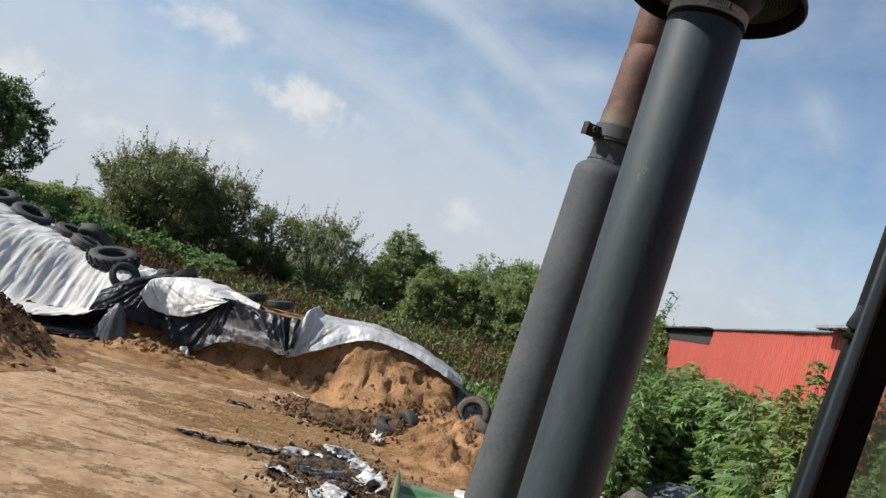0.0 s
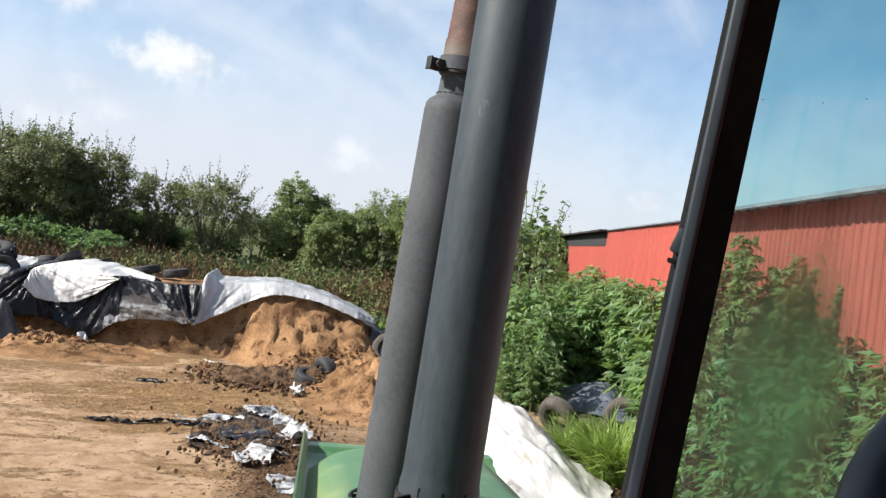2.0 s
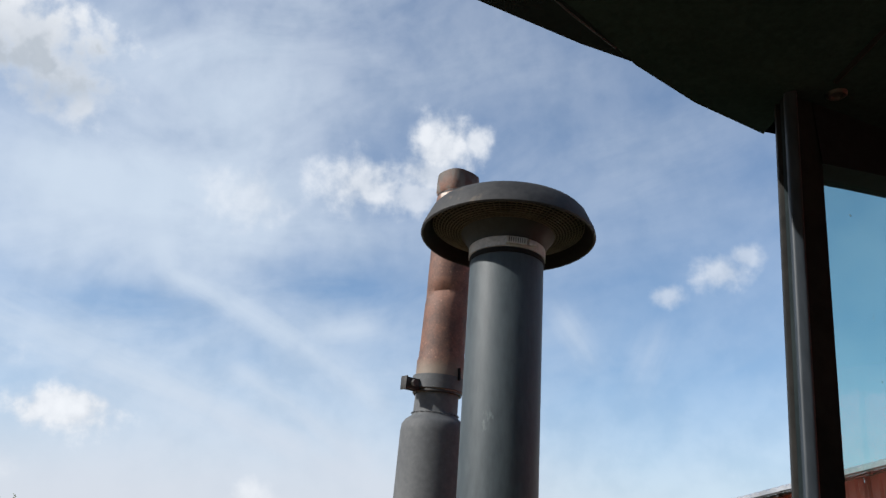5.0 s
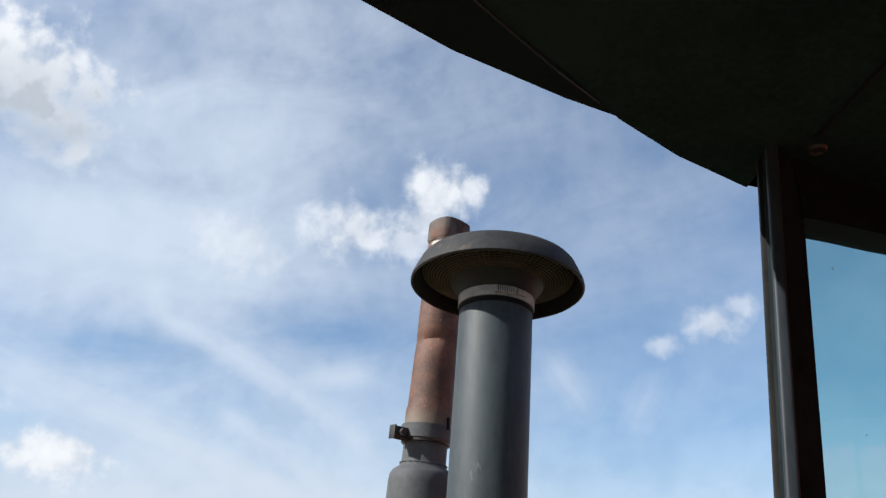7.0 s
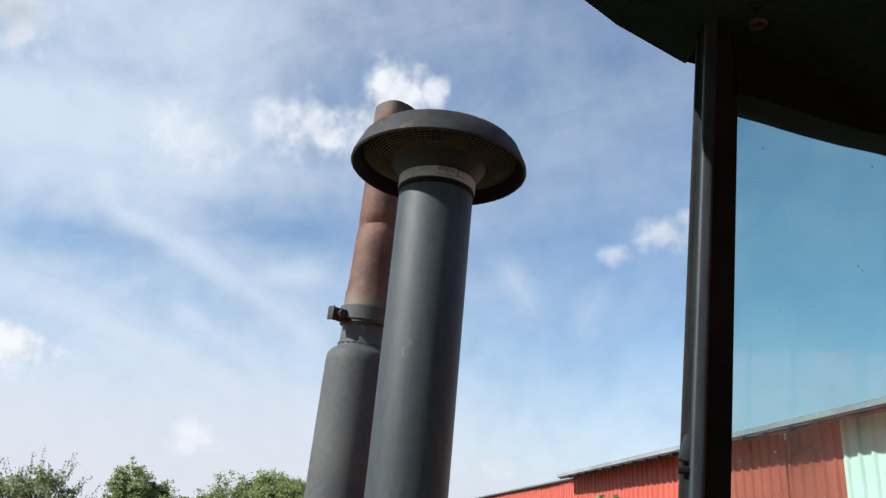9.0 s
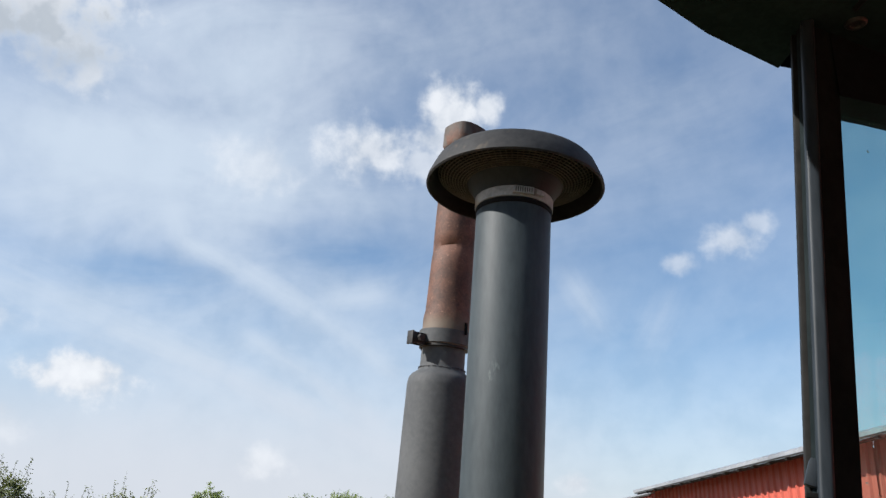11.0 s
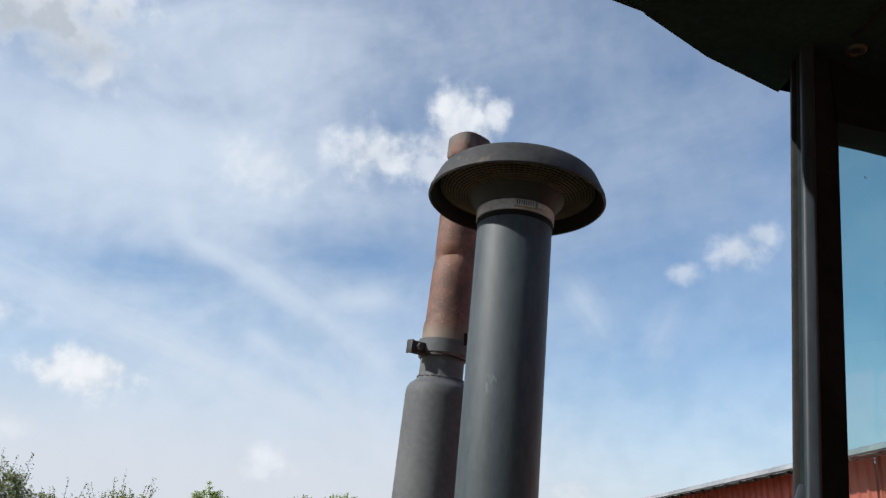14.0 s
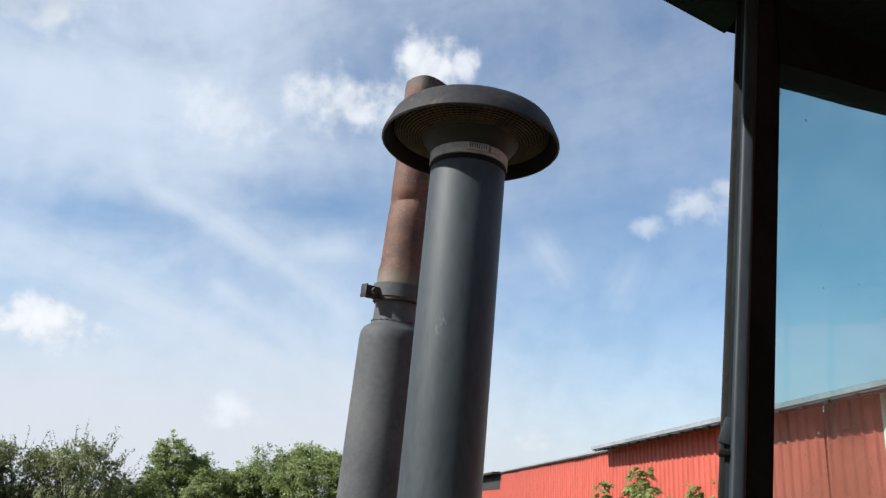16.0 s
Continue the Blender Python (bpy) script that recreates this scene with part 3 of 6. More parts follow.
def lerp(x, pairs):
    return float(np.interp(x, [p[0] for p in pairs], [p[1] for p in pairs]))


def smooth01(v):
    v = min(1.0, max(0.0, v))
    return v * v * (3 - 2 * v)


def fbm(x, y, z=0.0, octaves=4):
    return noise.fractal(Vector((x, y, z)), 1.0, 2.0, octaves)


# ---- ground ----


def ground_z(x, y):
    near = smooth01((60 - math.hypot(x, y - 10)) / 40)
    return near * (0.035 * fbm(x * 0.5, y * 0.5) + 0.012 * fbm(x * 3, y * 3, 2.0))


def build_ground():
    def steps(lo, hi, fine):
        inner = list(np.arange(lo, hi + 1e-6, fine))
        far = [1.5, 4, 9, 18, 36, 80, 180, 420, 1000, 2400]
        return [lo - f for f in reversed(far)] + inner + [hi + f for f in far]
    xs, ys = steps(-12.0, 12.0, 0.2), steps(-4.0, 24.0, 0.2)
    verts = [(x, y, ground_z(x, y)) for y in ys for x in xs]
    w = len(xs)
    faces = [(j * w + i, j * w + i + 1, (j + 1) * w + i + 1, (j + 1) * w + i) for j in range(len(ys) - 1) for i in range(w - 1)]
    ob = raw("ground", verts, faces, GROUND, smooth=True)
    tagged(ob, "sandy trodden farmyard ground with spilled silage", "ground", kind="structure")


build_ground()

# ---- tractor ----
tractor = empty("tractor", 0.42, 1.2, 0.0, "old green farm tractor with black cab and twin grey stacks", "tractor")

# the stacks' axes
I_AT, I_WAY = Vector((0.3815, 0.9843, 3.2)), Vector((0.0497, 0.006, 1.0))
M_AT, M_WAY = Vector((0.384, 1.3195, 3.05)), Vector((0.0544, -0.0541, 1.0))


def on(axis_at, axis_way, z):
    return axis_at + axis_way * (z - axis_at.z)


def intake_pose(z):
    return along(on(I_AT, I_WAY, z), on(I_AT, I_WAY, z + 1))


def muffler_pose(z):
    return along(on(M_AT, M_WAY, z), on(M_AT, M_WAY, z + 1))


CAP_Z = 3.252


def build_intake():
    h = 3.214 - 2.47
    pipe = part("intake_pipe", lathe([(0.046, 0.0), (0.0525, 0.001), (0.0525, 0.035), (0.0505, 0.045), (0.050, 0.06), (0.0498, h * 0.5), (0.0500, h - 0.004), (0.0490, h), (0.046, h)], intake_pose(2.47), 64),
                GREY, tractor, "tall dark grey air intake stack pipe")
    bm = lathe([(0.0505, 0), (0.0515, 0.001), (0.0515, 0.006), (0.0505, 0.007)], intake_pose(3.209), 64)
    part("gasket", bm, RUBBER_SHADE, pipe)
    # hose clamp with screw housing
    band = part("hose_clamp", lathe([(0.0505, 0), (0.0523, 0.0005), (0.0523, 0.0145), (0.0505, 0.015)], intake_pose(3.2165), 64), STEEL, pipe, "dull steel worm-drive hose clamp")
    base = intake_pose(3.224)
    turn = math.radians(-98)
    at = base @ Matrix.Rotation(turn, 4, "Z") @ pose(0.0545, 0, 0)
    bm = box((0.0045, 0.028, 0.0098), at, 0.0012)
    grow(bm, box((0.007, 0.014, 0.008), base @ Matrix.Rotation(turn + 0.42, 4, "Z") @ pose(0.0545, 0, 0), 0.002))
    screw = part("clamp_screw", bm, STEEL, band)
    bm = bmesh.new()
    for k in range(8):
        grow(bm, box((0.0052, 0.0011, 0.0066), at @ pose(0, -0.0105 + 0.003 * k, 0)))
    part("thread_slots", bm, DARK_STEEL, screw)
    # cap: flared neck, perforated underside, domed lid with rolled rim
    cap = part("rain_cap", lathe([(0.1165, -0.0030), (0.1185, -0.0040), (0.1205, -0.0020), (0.1196, 0.0035), (0.1090, 0.0270), (0.1045, 0.0322), (0.094, 0.0362), (0.055, 0.0425), (0.0, 0.044)],
                                 intake_pose(CAP_Z), 72), CAP, pipe, "round mushroom-shaped weathered rain cap")
    # near-black lining: the shade under the rim is put into its colour
    part("cap_shade_lining", lathe([(0.104, 0.022), (0.110, 0.008), (0.1150, -0.002), (0.1170, -0.0033)], intake_pose(CAP_Z), 72), RUBBER_SHADE, cap)
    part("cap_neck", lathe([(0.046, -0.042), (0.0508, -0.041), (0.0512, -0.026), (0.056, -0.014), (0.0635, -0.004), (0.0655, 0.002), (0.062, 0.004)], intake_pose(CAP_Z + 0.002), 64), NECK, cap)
    m = intake_pose(CAP_Z)
    for k in range(11):
        r = 0.0655 + 0.0039 * k
        z = 0.001 + 0.013 * (k / 10) ** 1.6
        part("screen_ring", lathe([(r - 0.0006, z - 0.0006), (r + 0.0006, z - 0.0006), (r + 0.0006, z + 0.0006), (r - 0.0006, z + 0.0006)], m, 72, True), SCREEN_WIRE, cap)
    first = None
    for k in range(76):
        if first is None:
            pts = [Vector((r, 0, 0.001 + 0.013 * ((r - 0.0655) / 0.0396) ** 1.6)) for r in (0.0656, 0.076, 0.086, 0.096, 0.105)]
            first = part("screen_wire", tube(pts, 0.00062, 4, False), SCREEN_WIRE, cap)
            wire = first
        else:
            wire = link_part("screen_wire", first.data, cap)
        wire.matrix_basis = m @ Matrix.Rotation(2 * math.pi * k / 76, 4, "Z")
    # black sheet added behind the screen for the shade inside the cap
    part("screen_shade", lathe([(0.060, 0.012), (0.106, 0.0225)], m, 48), RUBBER_SHADE, cap)
    # elbow under the stack with band clamp
    p0 = on(I_AT, I_WAY, 2.475)
    pts = [p0 + Vector((0.0, 0, 0.0)), p0 + Vector((-0.004, -0.004, -0.03)), p0 + Vector((-0.014, -0.008, -0.060)), p0 + Vector((-0.034, -0.014, -0.095)), p0 + Vector((-0.060, -0.020, -0.130)), p0 + Vector((-0.080, -0.025, -0.18))]
    part("elbow", tube(pts, [0.048, 0.050, 0.054, 0.058, 0.060, 0.060], 40), ELBOW, pipe, "rust-stained intake elbow")
    low = part("band_clamp", lathe([(0.050, 0), (0.0555, 0.001), (0.0560, 0.010), (0.0545, 0.013), (0.0560, 0.016), (0.0555, 0.026), (0.050, 0.027)], intake_pose(2.468), 64), DARK_STEEL, pipe, "dark steel band clamp")
    lug = intake_pose(2.487) @ Matrix.Rotation(radians(222), 4, "Z")
    bm = box((0.028, 0.0035, 0.026), lug @ pose(0.064, -0.008, 0), 0.001)
    grow(bm, box((0.028, 0.0035, 0.026), lug @ pose(0.064, 0.008, 0), 0.001))
    part("clamp_lug", bm, DARK_STEEL, low)
    bm = lathe([(0.0, -0.018), (0.0065, -0.018), (0.0065, -0.011), (0.0038, -0.011), (0.0038, 0.014), (0.006, 0.014), (0.006, 0.019), (0, 0.019)], lug @ pose(0.068, 0, 0, 90, 0, 0), 6)
    part("bolt", bm, DARK_STEEL, low, smooth=False)
    for k in range(3):
        a = radians(228 + 34 * k)
        part("slot", box((0.002, 0.0022, 0.012), intake_pose(2.505) @ Matrix.Rotation(a, 4, "Z") @ pose(0.0515, 0, 0)), RUBBER_SHADE, pipe)


def build_exhaust():
    h = 3.058 - 2.30
    prof = [(0.050, 0.0), (0.0555, 0.006), (0.0555, 0.02), (0.0548, 0.03), (0.0550, h * 0.5), (0.0548, h - 0.02), (0.0535, h - 0.008), (0.049, h - 0.001), (0.0395, h + 0.006), (0.0375, h + 0.010), (0.0368, h + 0.016), (0.0362, h + 0.05)]
    muffler = part("muffler", lathe(prof, muffler_pose(2.30), 64), GREY_DULL, tractor, "dull grey cylindrical exhaust muffler")
    bm = bmesh.new()
    for k in range(64):
        a = 2 * math.pi * k / 64
        s = 0.0013 + 0.0006 * math.sin(k * 2.3)
        grow(bm, lathe([(0, -s), (s, 0), (0, s)], muffler_pose(3.066) @ pose(0.0385 * math.cos(a), 0.0385 * math.sin(a), 0.0005 * math.sin(k * 1.7)), 5))
    part("weld", bm, GREY_DULL, muffler)
    # rusty tail pipe: socketed foot, shallow kink, crimped tip
    foot, kink, tip = Vector((0.3880, 1.3160, 3.100)), Vector((0.3990, 1.3070, 3.275)), Vector((0.4110, 1.2905, 3.497))
    bm = bmesh.new()
    seg, rows = 48, []
    heights = [3.100, 3.112, 3.155, 3.163, 3.172, 3.20, 3.235, 3.255, 3.266, 3.274, 3.282, 3.295, 3.33, 3.39, 3.44, 3.453, 3.459, 3.465, 3.481, 3.493, 3.497]
    for z in heights:
        c = foot.lerp(kink, (z - foot.z) / (kink.z - foot.z)) if z < kink.z else kink.lerp(tip, (z - kink.z) / (tip.z - kink.z))
        r = lerp(z, [(3.10, 0.0405), (3.155, 0.0408), (3.164, 0.0385), (3.28, 0.0375), (3.45, 0.0380), (3.459, 0.0345), (3.467, 0.0386), (3.497, 0.0372)])
        ring = []
        for i in range(seg):
            a = 2 * math.pi * i / seg
            dent = 0.0085 * math.exp(-((z - 3.272) / 0.010) ** 2) * max(0.0, math.cos(a - radians(235))) ** 2
            wave = 0.004 * math.sin(2 * a + 0.6) + 0.002 * math.sin(3 * a) if z > 3.490 else 0.0
            flat = 0.0022 * (abs(math.cos(2.5 * a + 0.4)) - 0.6) if z > 3.455 else 0.0
            rr = r - dent - flat + 0.0006 * fbm(math.cos(a) * 2, math.sin(a) * 2, z * 20)
            ring.append(bm.verts.new((c.x + rr * math.cos(a), c.y + rr * math.sin(a), z + wave)))
        rows.append(ring)
    inner = [bm.verts.new((tip.x + 0.034 * math.cos(2 * math.pi * i / seg), tip.y + 0.034 * math.sin(2 * math.pi * i / seg), 3.40)) for i in range(seg)]
    lip = [bm.verts.new((tip.x + 0.0352 * math.cos(2 * math.pi * i / seg), tip.y + 0.0352 * math.sin(2 * math.pi * i / seg), v.co.z - 0.0005)) for i, v in enumerate(rows[-1])]
    rows += [lip, inner]
    for a, b in zip(rows, rows[1:]):
        for i in range(seg):
            bm.faces.new((a[i], a[(i + 1) % seg], b[(i + 1) % seg], b[i]))
    tail = part("tail_pipe", bm, RUST, muffler, "rusty brown dented exhaust tail pipe")
    # pale scale flaking off below the crimp
    bm = bmesh.new()
    c = kink.lerp(tip, (3.447 - kink.z) / (tip.z - kink.z))
    arc = [radians(205 + 4 * k) for k in range(22)]
    upper = [bm.verts.new((c.x + 0.0390 * math.cos(a), c.y + 0.0390 * math.sin(a), 3.4535)) for a in arc]
    lower = [bm.verts.new((c.x + 0.0393 * math.cos(a), c.y + 0.0393 * math.sin(a), 3.4525 - 0.022 * abs(fbm(3.0 * k / 4, 0.5, 2.0, 3)) - 0.003)) for k, a in enumerate(arc)]
    for k in range(21):
        bm.faces.new((upper[k], upper[k + 1], lower[k + 1], lower[k]))
    part("scale_flake", bm, SCALE, tail, "pale flaking scale below the tip")
    part("slit", box((0.0025, 0.004, 0.02), Matrix.Translation((0.412, 1.276, 3.128)) @ pose(0, 0, 0, 0, 0, 30)), RUBBER_SHADE, tail)
    band = part("muffler_clamp", lathe([(0.038, 0), (0.0432, 0.001), (0.0432, 0.0235), (0.038, 0.0245)], muffler_pose(3.104), 56), GREY_DULL, muffler, "dark exhaust clamp with bolt")
    part("shadow_gap", lathe([(0.034, 0), (0.0412, 0.0005), (0.0412, 0.004), (0.034, 0.0045)], muffler_pose(3.099), 48), DARK_STEEL, muffler)
    lug = muffler_pose(3.108) @ Matrix.Rotation(radians(200), 4, "Z")
    bm = box((0.026, 0.003, 0.019), lug @ pose(0.0545, -0.006, 0), 0.0008)
    grow(bm, box((0.026, 0.003, 0.019), lug @ pose(0.0545, 0.006, 0), 0.0008))
    grow(bm, box((0.003, 0.016, 0.022), lug @ pose(0.068, 0, 0), 0.0008))
    part("clamp_lug", bm, DARK_STEEL, band)
    part("bolt", lathe([(0, -0.018), (0.006, -0.018), (0.006, -0.012), (0.0035, -0.012), (0.0035, 0.012), (0.0055, 0.012), (0.0055, 0.017), (0, 0.017)], lug @ pose(0.057, 0, 0, 90, 0, 0), 6), DARK_STEEL, band, smooth=False)


HOOD = pose(0.40, 1.0, 0.0, 0, 0, -4.0)


def hood_height(u, v):
    """Height of the hood's skin at u across and v ahead of the hood's origin."""
    base = lerp(v, [(-0.8, 2.405), (0.0, 2.355), (1.02, 2.268)])
    # the bulge: a rounded rectangle with a rolled edge
    du, dv, dr, R = u + 0.230, 0.905 - v, 0.240 - u, 0.16
    inside = R - math.hypot(R - du, R - dv) if du < R and dv < R else min(du, dv)
    inside = min(inside, dr)
    front = smooth01((0.955 - v) / 0.075)
    bulge = 0.046 * math.sin(math.pi / 2 * min(1.0, max(0.0, inside / 0.085))) ** 1.1
    crown = -0.016 * (u / 0.24) ** 2 * front
    lip = 0.052 * smooth01((-0.226 - u) / 0.006)
    strip = 0.024 * smooth01((v - 0.955) / 0.02)
    valley = -0.012 * math.exp(-((u + 0.226) / 0.006) ** 2) * front
    groove = 0.0
    return base + max(bulge + crown + valley + groove, max(lip, strip) - 0.01)


def build_hood():
    us = sorted(set([-0.240, -0.236, -0.230, -0.224, -0.218] + list(np.linspace(-0.212, 0.24, 46))))
    vs = sorted(set(list(np.linspace(-0.72, 0.85, 50)) + list(np.linspace(0.86, 1.03, 26))))
    verts = [HOOD @ Vector((u, v, hood_height(u, v))) for v in vs for u in us]
    w = len(us)
    faces = []
    for j in range(len(vs) - 1):
        for i in range(w - 1):
            c = (Vector(verts[j * w + i]) + Vector(verts[(j + 1) * w + i + 1])) / 2
            if math.hypot(c.x - 0.344, c.y - 1.358) > 0.060:
                faces.append((j * w + i, j * w + i + 1, (j + 1) * w + i + 1, (j + 1) * w + i))
    hood = raw("hood", verts, faces, GREEN, tractor, "faded scuffed green engine hood", True)
    # sides and nose below the skin
    bm = bmesh.new()
    outline = [(-0.2405, v) for v in vs] + [(u, 1.0305) for u in us] + [(0.2405, v) for v in reversed(vs)]
    tops = [bm.verts.new(HOOD @ Vector((u, v, hood_height(u, v) - 0.001))) for u, v in outline]
    lows = [bm.verts.new(HOOD @ Vector((u * 1.02, v, 1.75))) for u, v in outline]
    for i in range(len(outline) - 1):
        bm.faces.new((tops[i], lows[i], lows[i + 1], tops[i + 1]))
    part("side_panel", bm, GREEN, tractor, "green engine side panels")
    bm = bmesh.new()
    for k in range(25):
        v0, v1 = -0.7 + 0.0415 * k, -0.7 + 0.0415 * (k + 1)
        q = [bm.verts.new(HOOD @ Vector((u, v, hood_height(u, v) + 0.0016))) for u, v in ((-0.2005, v0), (-0.197, v0), (-0.197, v1), (-0.2005, v1))]
        bm.faces.new(q)
    part("stripe", bm, YELLOW, hood, "thin yellow decal stripe")
    bm = lathe([(0.058, -0.006), (0.062, 0.001), (0.065, 0.002), (0.068, -0.002)], Matrix.Translation((0.344, 1.358, 2.365)), 40)
    part("hole_edge", bm, DARK_STEEL, hood)
    part("hinge", box((0.020, 0.030, 0.012), HOOD @ pose(-0.055, 0.945, 2.312, 0, 0, 20), 0.003), RUST, hood)


P_AT, P_WAY = Vector((0.3734, 0.4483, 2.82)), Vector((0.108, -0.002, 1.0))


def build_cab():
    # front pillar, in three strips: outer flange, raised rib, dark inner face
    a, b = P_AT + P_WAY * -1.2, P_AT + P_WAY * 0.36
    m = along(a, b)
    right = (Vector((0.0257, -0.0170, 0)).normalized())
    z = (b - a).normalized()
    right = (right - z * right.dot(z)).normalized()
    back = z.cross(right)
    m = Matrix.Translation((a + b) / 2) @ Matrix((right, back, z)).transposed().to_4x4()
    h = (b - a).length
    # the pillar's inner face looks back into the cab
    pillar = part("pillar", box((0.032, 0.011, h), m @ pose(-0.0033, -0.004, 0) @ pose(0, 0, 0, 0, 0, 45) @ pose(0.016, 0.0055, 0), 0.002), CAB, tractor, "black cab front pillar")
    part("rib", box((0.0090, 0.030, h * 0.998), m @ pose(-0.0038, 0.006, 0), 0.0026, 3), RIB, pillar, "raised rib worn to bare metal")
    flange = part("flange", box((0.0064, 0.012, h * 0.997), m @ pose(-0.0103, 0.014, 0), 0.0012), CAB_EDGE, pillar, "brown-grey worn door flange")
    notch = P_AT + P_WAY * 0.005
    k = m.to_3x3().to_4x4()
    k.translation = notch
    part("striker", box((0.008, 0.009, 0.017), k @ pose(-0.0098, 0.002, 0.010, 0, 14, 0), 0.002), RIB, flange, "small dented striker tab")
    part("striker_slot", box((0.0085, 0.0115, 0.003), k @ pose(-0.0105, 0.0, -0.004), 0.0005), RUBBER_SHADE, flange)
    # roof: underside, turned-up visor edge, top
    edge = [(-0.75, 0.05), (-0.42, 0.215), (-0.15, 0.318), (0.059, 0.396), (0.133, 0.424), (0.228, 0.447), (0.274, 0.451), (0.342, 0.480), (0.423, 0.503)]
    crease = [(-0.75, -0.10), (-0.42, 0.06), (-0.15, 0.21), (0.059, 0.325), (0.157, 0.383), (0.211, 0.412), (0.274, 0.451), (0.342, 0.480), (0.423, 0.503)]
    bm = bmesh.new()
    lip = [bm.verts.new((x, y, 3.160 + (0.003 if k < 6 else 0.0))) for k, (x, y) in enumerate(edge)]
    fold = [bm.verts.new((x, y, 3.158)) for x, y in crease[:6]]
    for i in range(5):
        bm.faces.new((lip[i], lip[i + 1], fold[i + 1], fold[i]))
    bm.faces.new((lip[5], lip[6], fold[5]))
    part("visor", bm, VISOR, tractor, "black turned-up roof visor edge", smooth=False)
    bm = bmesh.new()
    low = [(x, y) for x, y in crease] + [(0.417, 0.477), (0.66, 0.482), (1.10, 0.45), (1.45, 0.30), (1.45, -1.25), (-0.75, -1.25)]
    v0 = [bm.verts.new((x, y, 3.158)) for x, y in low]
    bm.faces.new(v0)
    part("headliner", bm, LINING, tractor, "dark unlit roof underside", smooth=False)
    bm = bmesh.new()
    top = [(x, y) for x, y in edge] + [(0.66, 0.50), (1.10, 0.47), (1.47, 0.30), (1.47, -1.27), (-0.77, -1.27)]
    lows = [bm.verts.new((x, y, 3.1632 if k < 6 else 3.1602)) for k, (x, y) in enumerate(top)]
    mids = [bm.verts.new((x * 0.995 + 0.002, y - 0.004, 3.225)) for x, y in top]
    highs = [bm.verts.new((0.35 + (x - 0.35) * 0.9, -0.4 + (y + 0.4) * 0.88, 3.285)) for x, y in top]
    for r0, r1 in ((lows, mids), (mids, highs)):
        for i in range(len(top)):
            j = (i + 1) % len(top)
            bm.faces.new((r0[i], r0[j], r1[j], r1[i]))
    bm.faces.new(highs)
    part("roof", bm, CAB, tractor, "black cab roof shell")
    # light tube draws the visor fold's highlight, black tube the lining groove's shade
    bead = [(0.02, 0.300, 3.1555), (0.090, 0.343, 3.1555), (0.158, 0.384, 3.1555), (0.205, 0.412, 3.1560), (0.250, 0.437, 3.1575)]
    part("fold_highlight", tube(bead, 0.0007, 8), RIB, tractor, "thin lighter line painting the highlight on the visor's fold")
    part("groove_shade", tube([(0.380, 0.215, 3.1575), (0.406, 0.331, 3.1575), (0.424, 0.420, 3.1575)], 0.0022, 8), RUBBER_SHADE, tractor)
    part("screw", lathe([(0.0, -0.0008), (0.0036, -0.0010), (0.0044, -0.0024), (0.0064, -0.0024), (0.0076, -0.0014), (0.0080, 0.0)], Matrix.Translation((0.437, 0.434, 3.158)), 20), DARK_STEEL, tractor, "round lining screw")
    # header over the windscreen and the pane
    n = 18
    arc = [(lerp(k / n, [(0, 0.428), (1, 1.40)]), 0.470 + 0.055 * math.sin(math.pi * k / n)) for k in range(n + 1)]
    sag = [lerp(k / n, [(0, 3.104), (0.074, 3.1125), (0.125, 3.116), (0.177, 3.122), (0.23, 3.129), (0.4, 3.138), (1, 3.14)]) for k in range(n + 1)]
    bm = bmesh.new()
    for (x0, y0), (x1, y1), s0, s1 in zip(arc, arc[1:], sag, sag[1:]):
        q = [(x0, y0 - 0.02, s0), (x1, y1 - 0.02, s1), (x1, y1 - 0.02, 3.158), (x0, y0 - 0.02, 3.158)]
        r = [(x, y + 0.03, z_) for x, y, z_ in q]
        vq, vr = [bm.verts.new(p) for p in q], [bm.verts.new(p) for p in r]
        bm.faces.new(vq), bm.faces.new(vr[::-1])
        bm.faces.new((vq[0], vr[0], vr[1], vq[1]))
    bmesh.ops.remove_doubles(bm, verts=bm.verts[:], dist=1e-5)
    part("header", bm, VISOR, tractor, "black windscreen header")
    bm = bmesh.new()
    lo_v = [bm.verts.new((x - 0.05, y + 0.045, 2.05)) for x, y in arc]
    hi_v = [bm.verts.new((x, y, 3.14)) for x, y in arc]
    for i in range(n):
        bm.faces.new((lo_v[i], lo_v[i + 1], hi_v[i + 1], hi_v[i]))
    pane = part("windscreen", bm, GLASS, tractor, "dirty teal-tinted curved windscreen pane")
    pane.visible_shadow = False
    # steering wheel
    c = Vector((0.471, 0.097, 2.676))
    m = look(c, c - Vector((-0.164, -0.785, 1.0)))
    bm = bmesh.new()
    R, r = 0.19, 0.016
    grid = []
    for i in range(64):
        a = 2 * math.pi * i / 64
        grid.append([bm.verts.new(m @ Vector(((R + r * math.cos(t)) * math.cos(a), (R + r * math.cos(t)) * math.sin(a), r * math.sin(t) * 1.05)))
                     for t in (2 * math.pi * j / 14 for j in range(14))])
    for i in range(64):
        for j in range(14):
            bm.faces.new((grid[i][j], grid[(i + 1) % 64][j], grid[(i + 1) % 64][(j + 1) % 14], grid[i][(j + 1) % 14]))
    wheel = part("steering_wheel", bm, WHEEL_RIM, tractor, "dark moulded steering wheel rim")
    for k in range(3):
        a = 2 * math.pi * k / 3 + 0.5
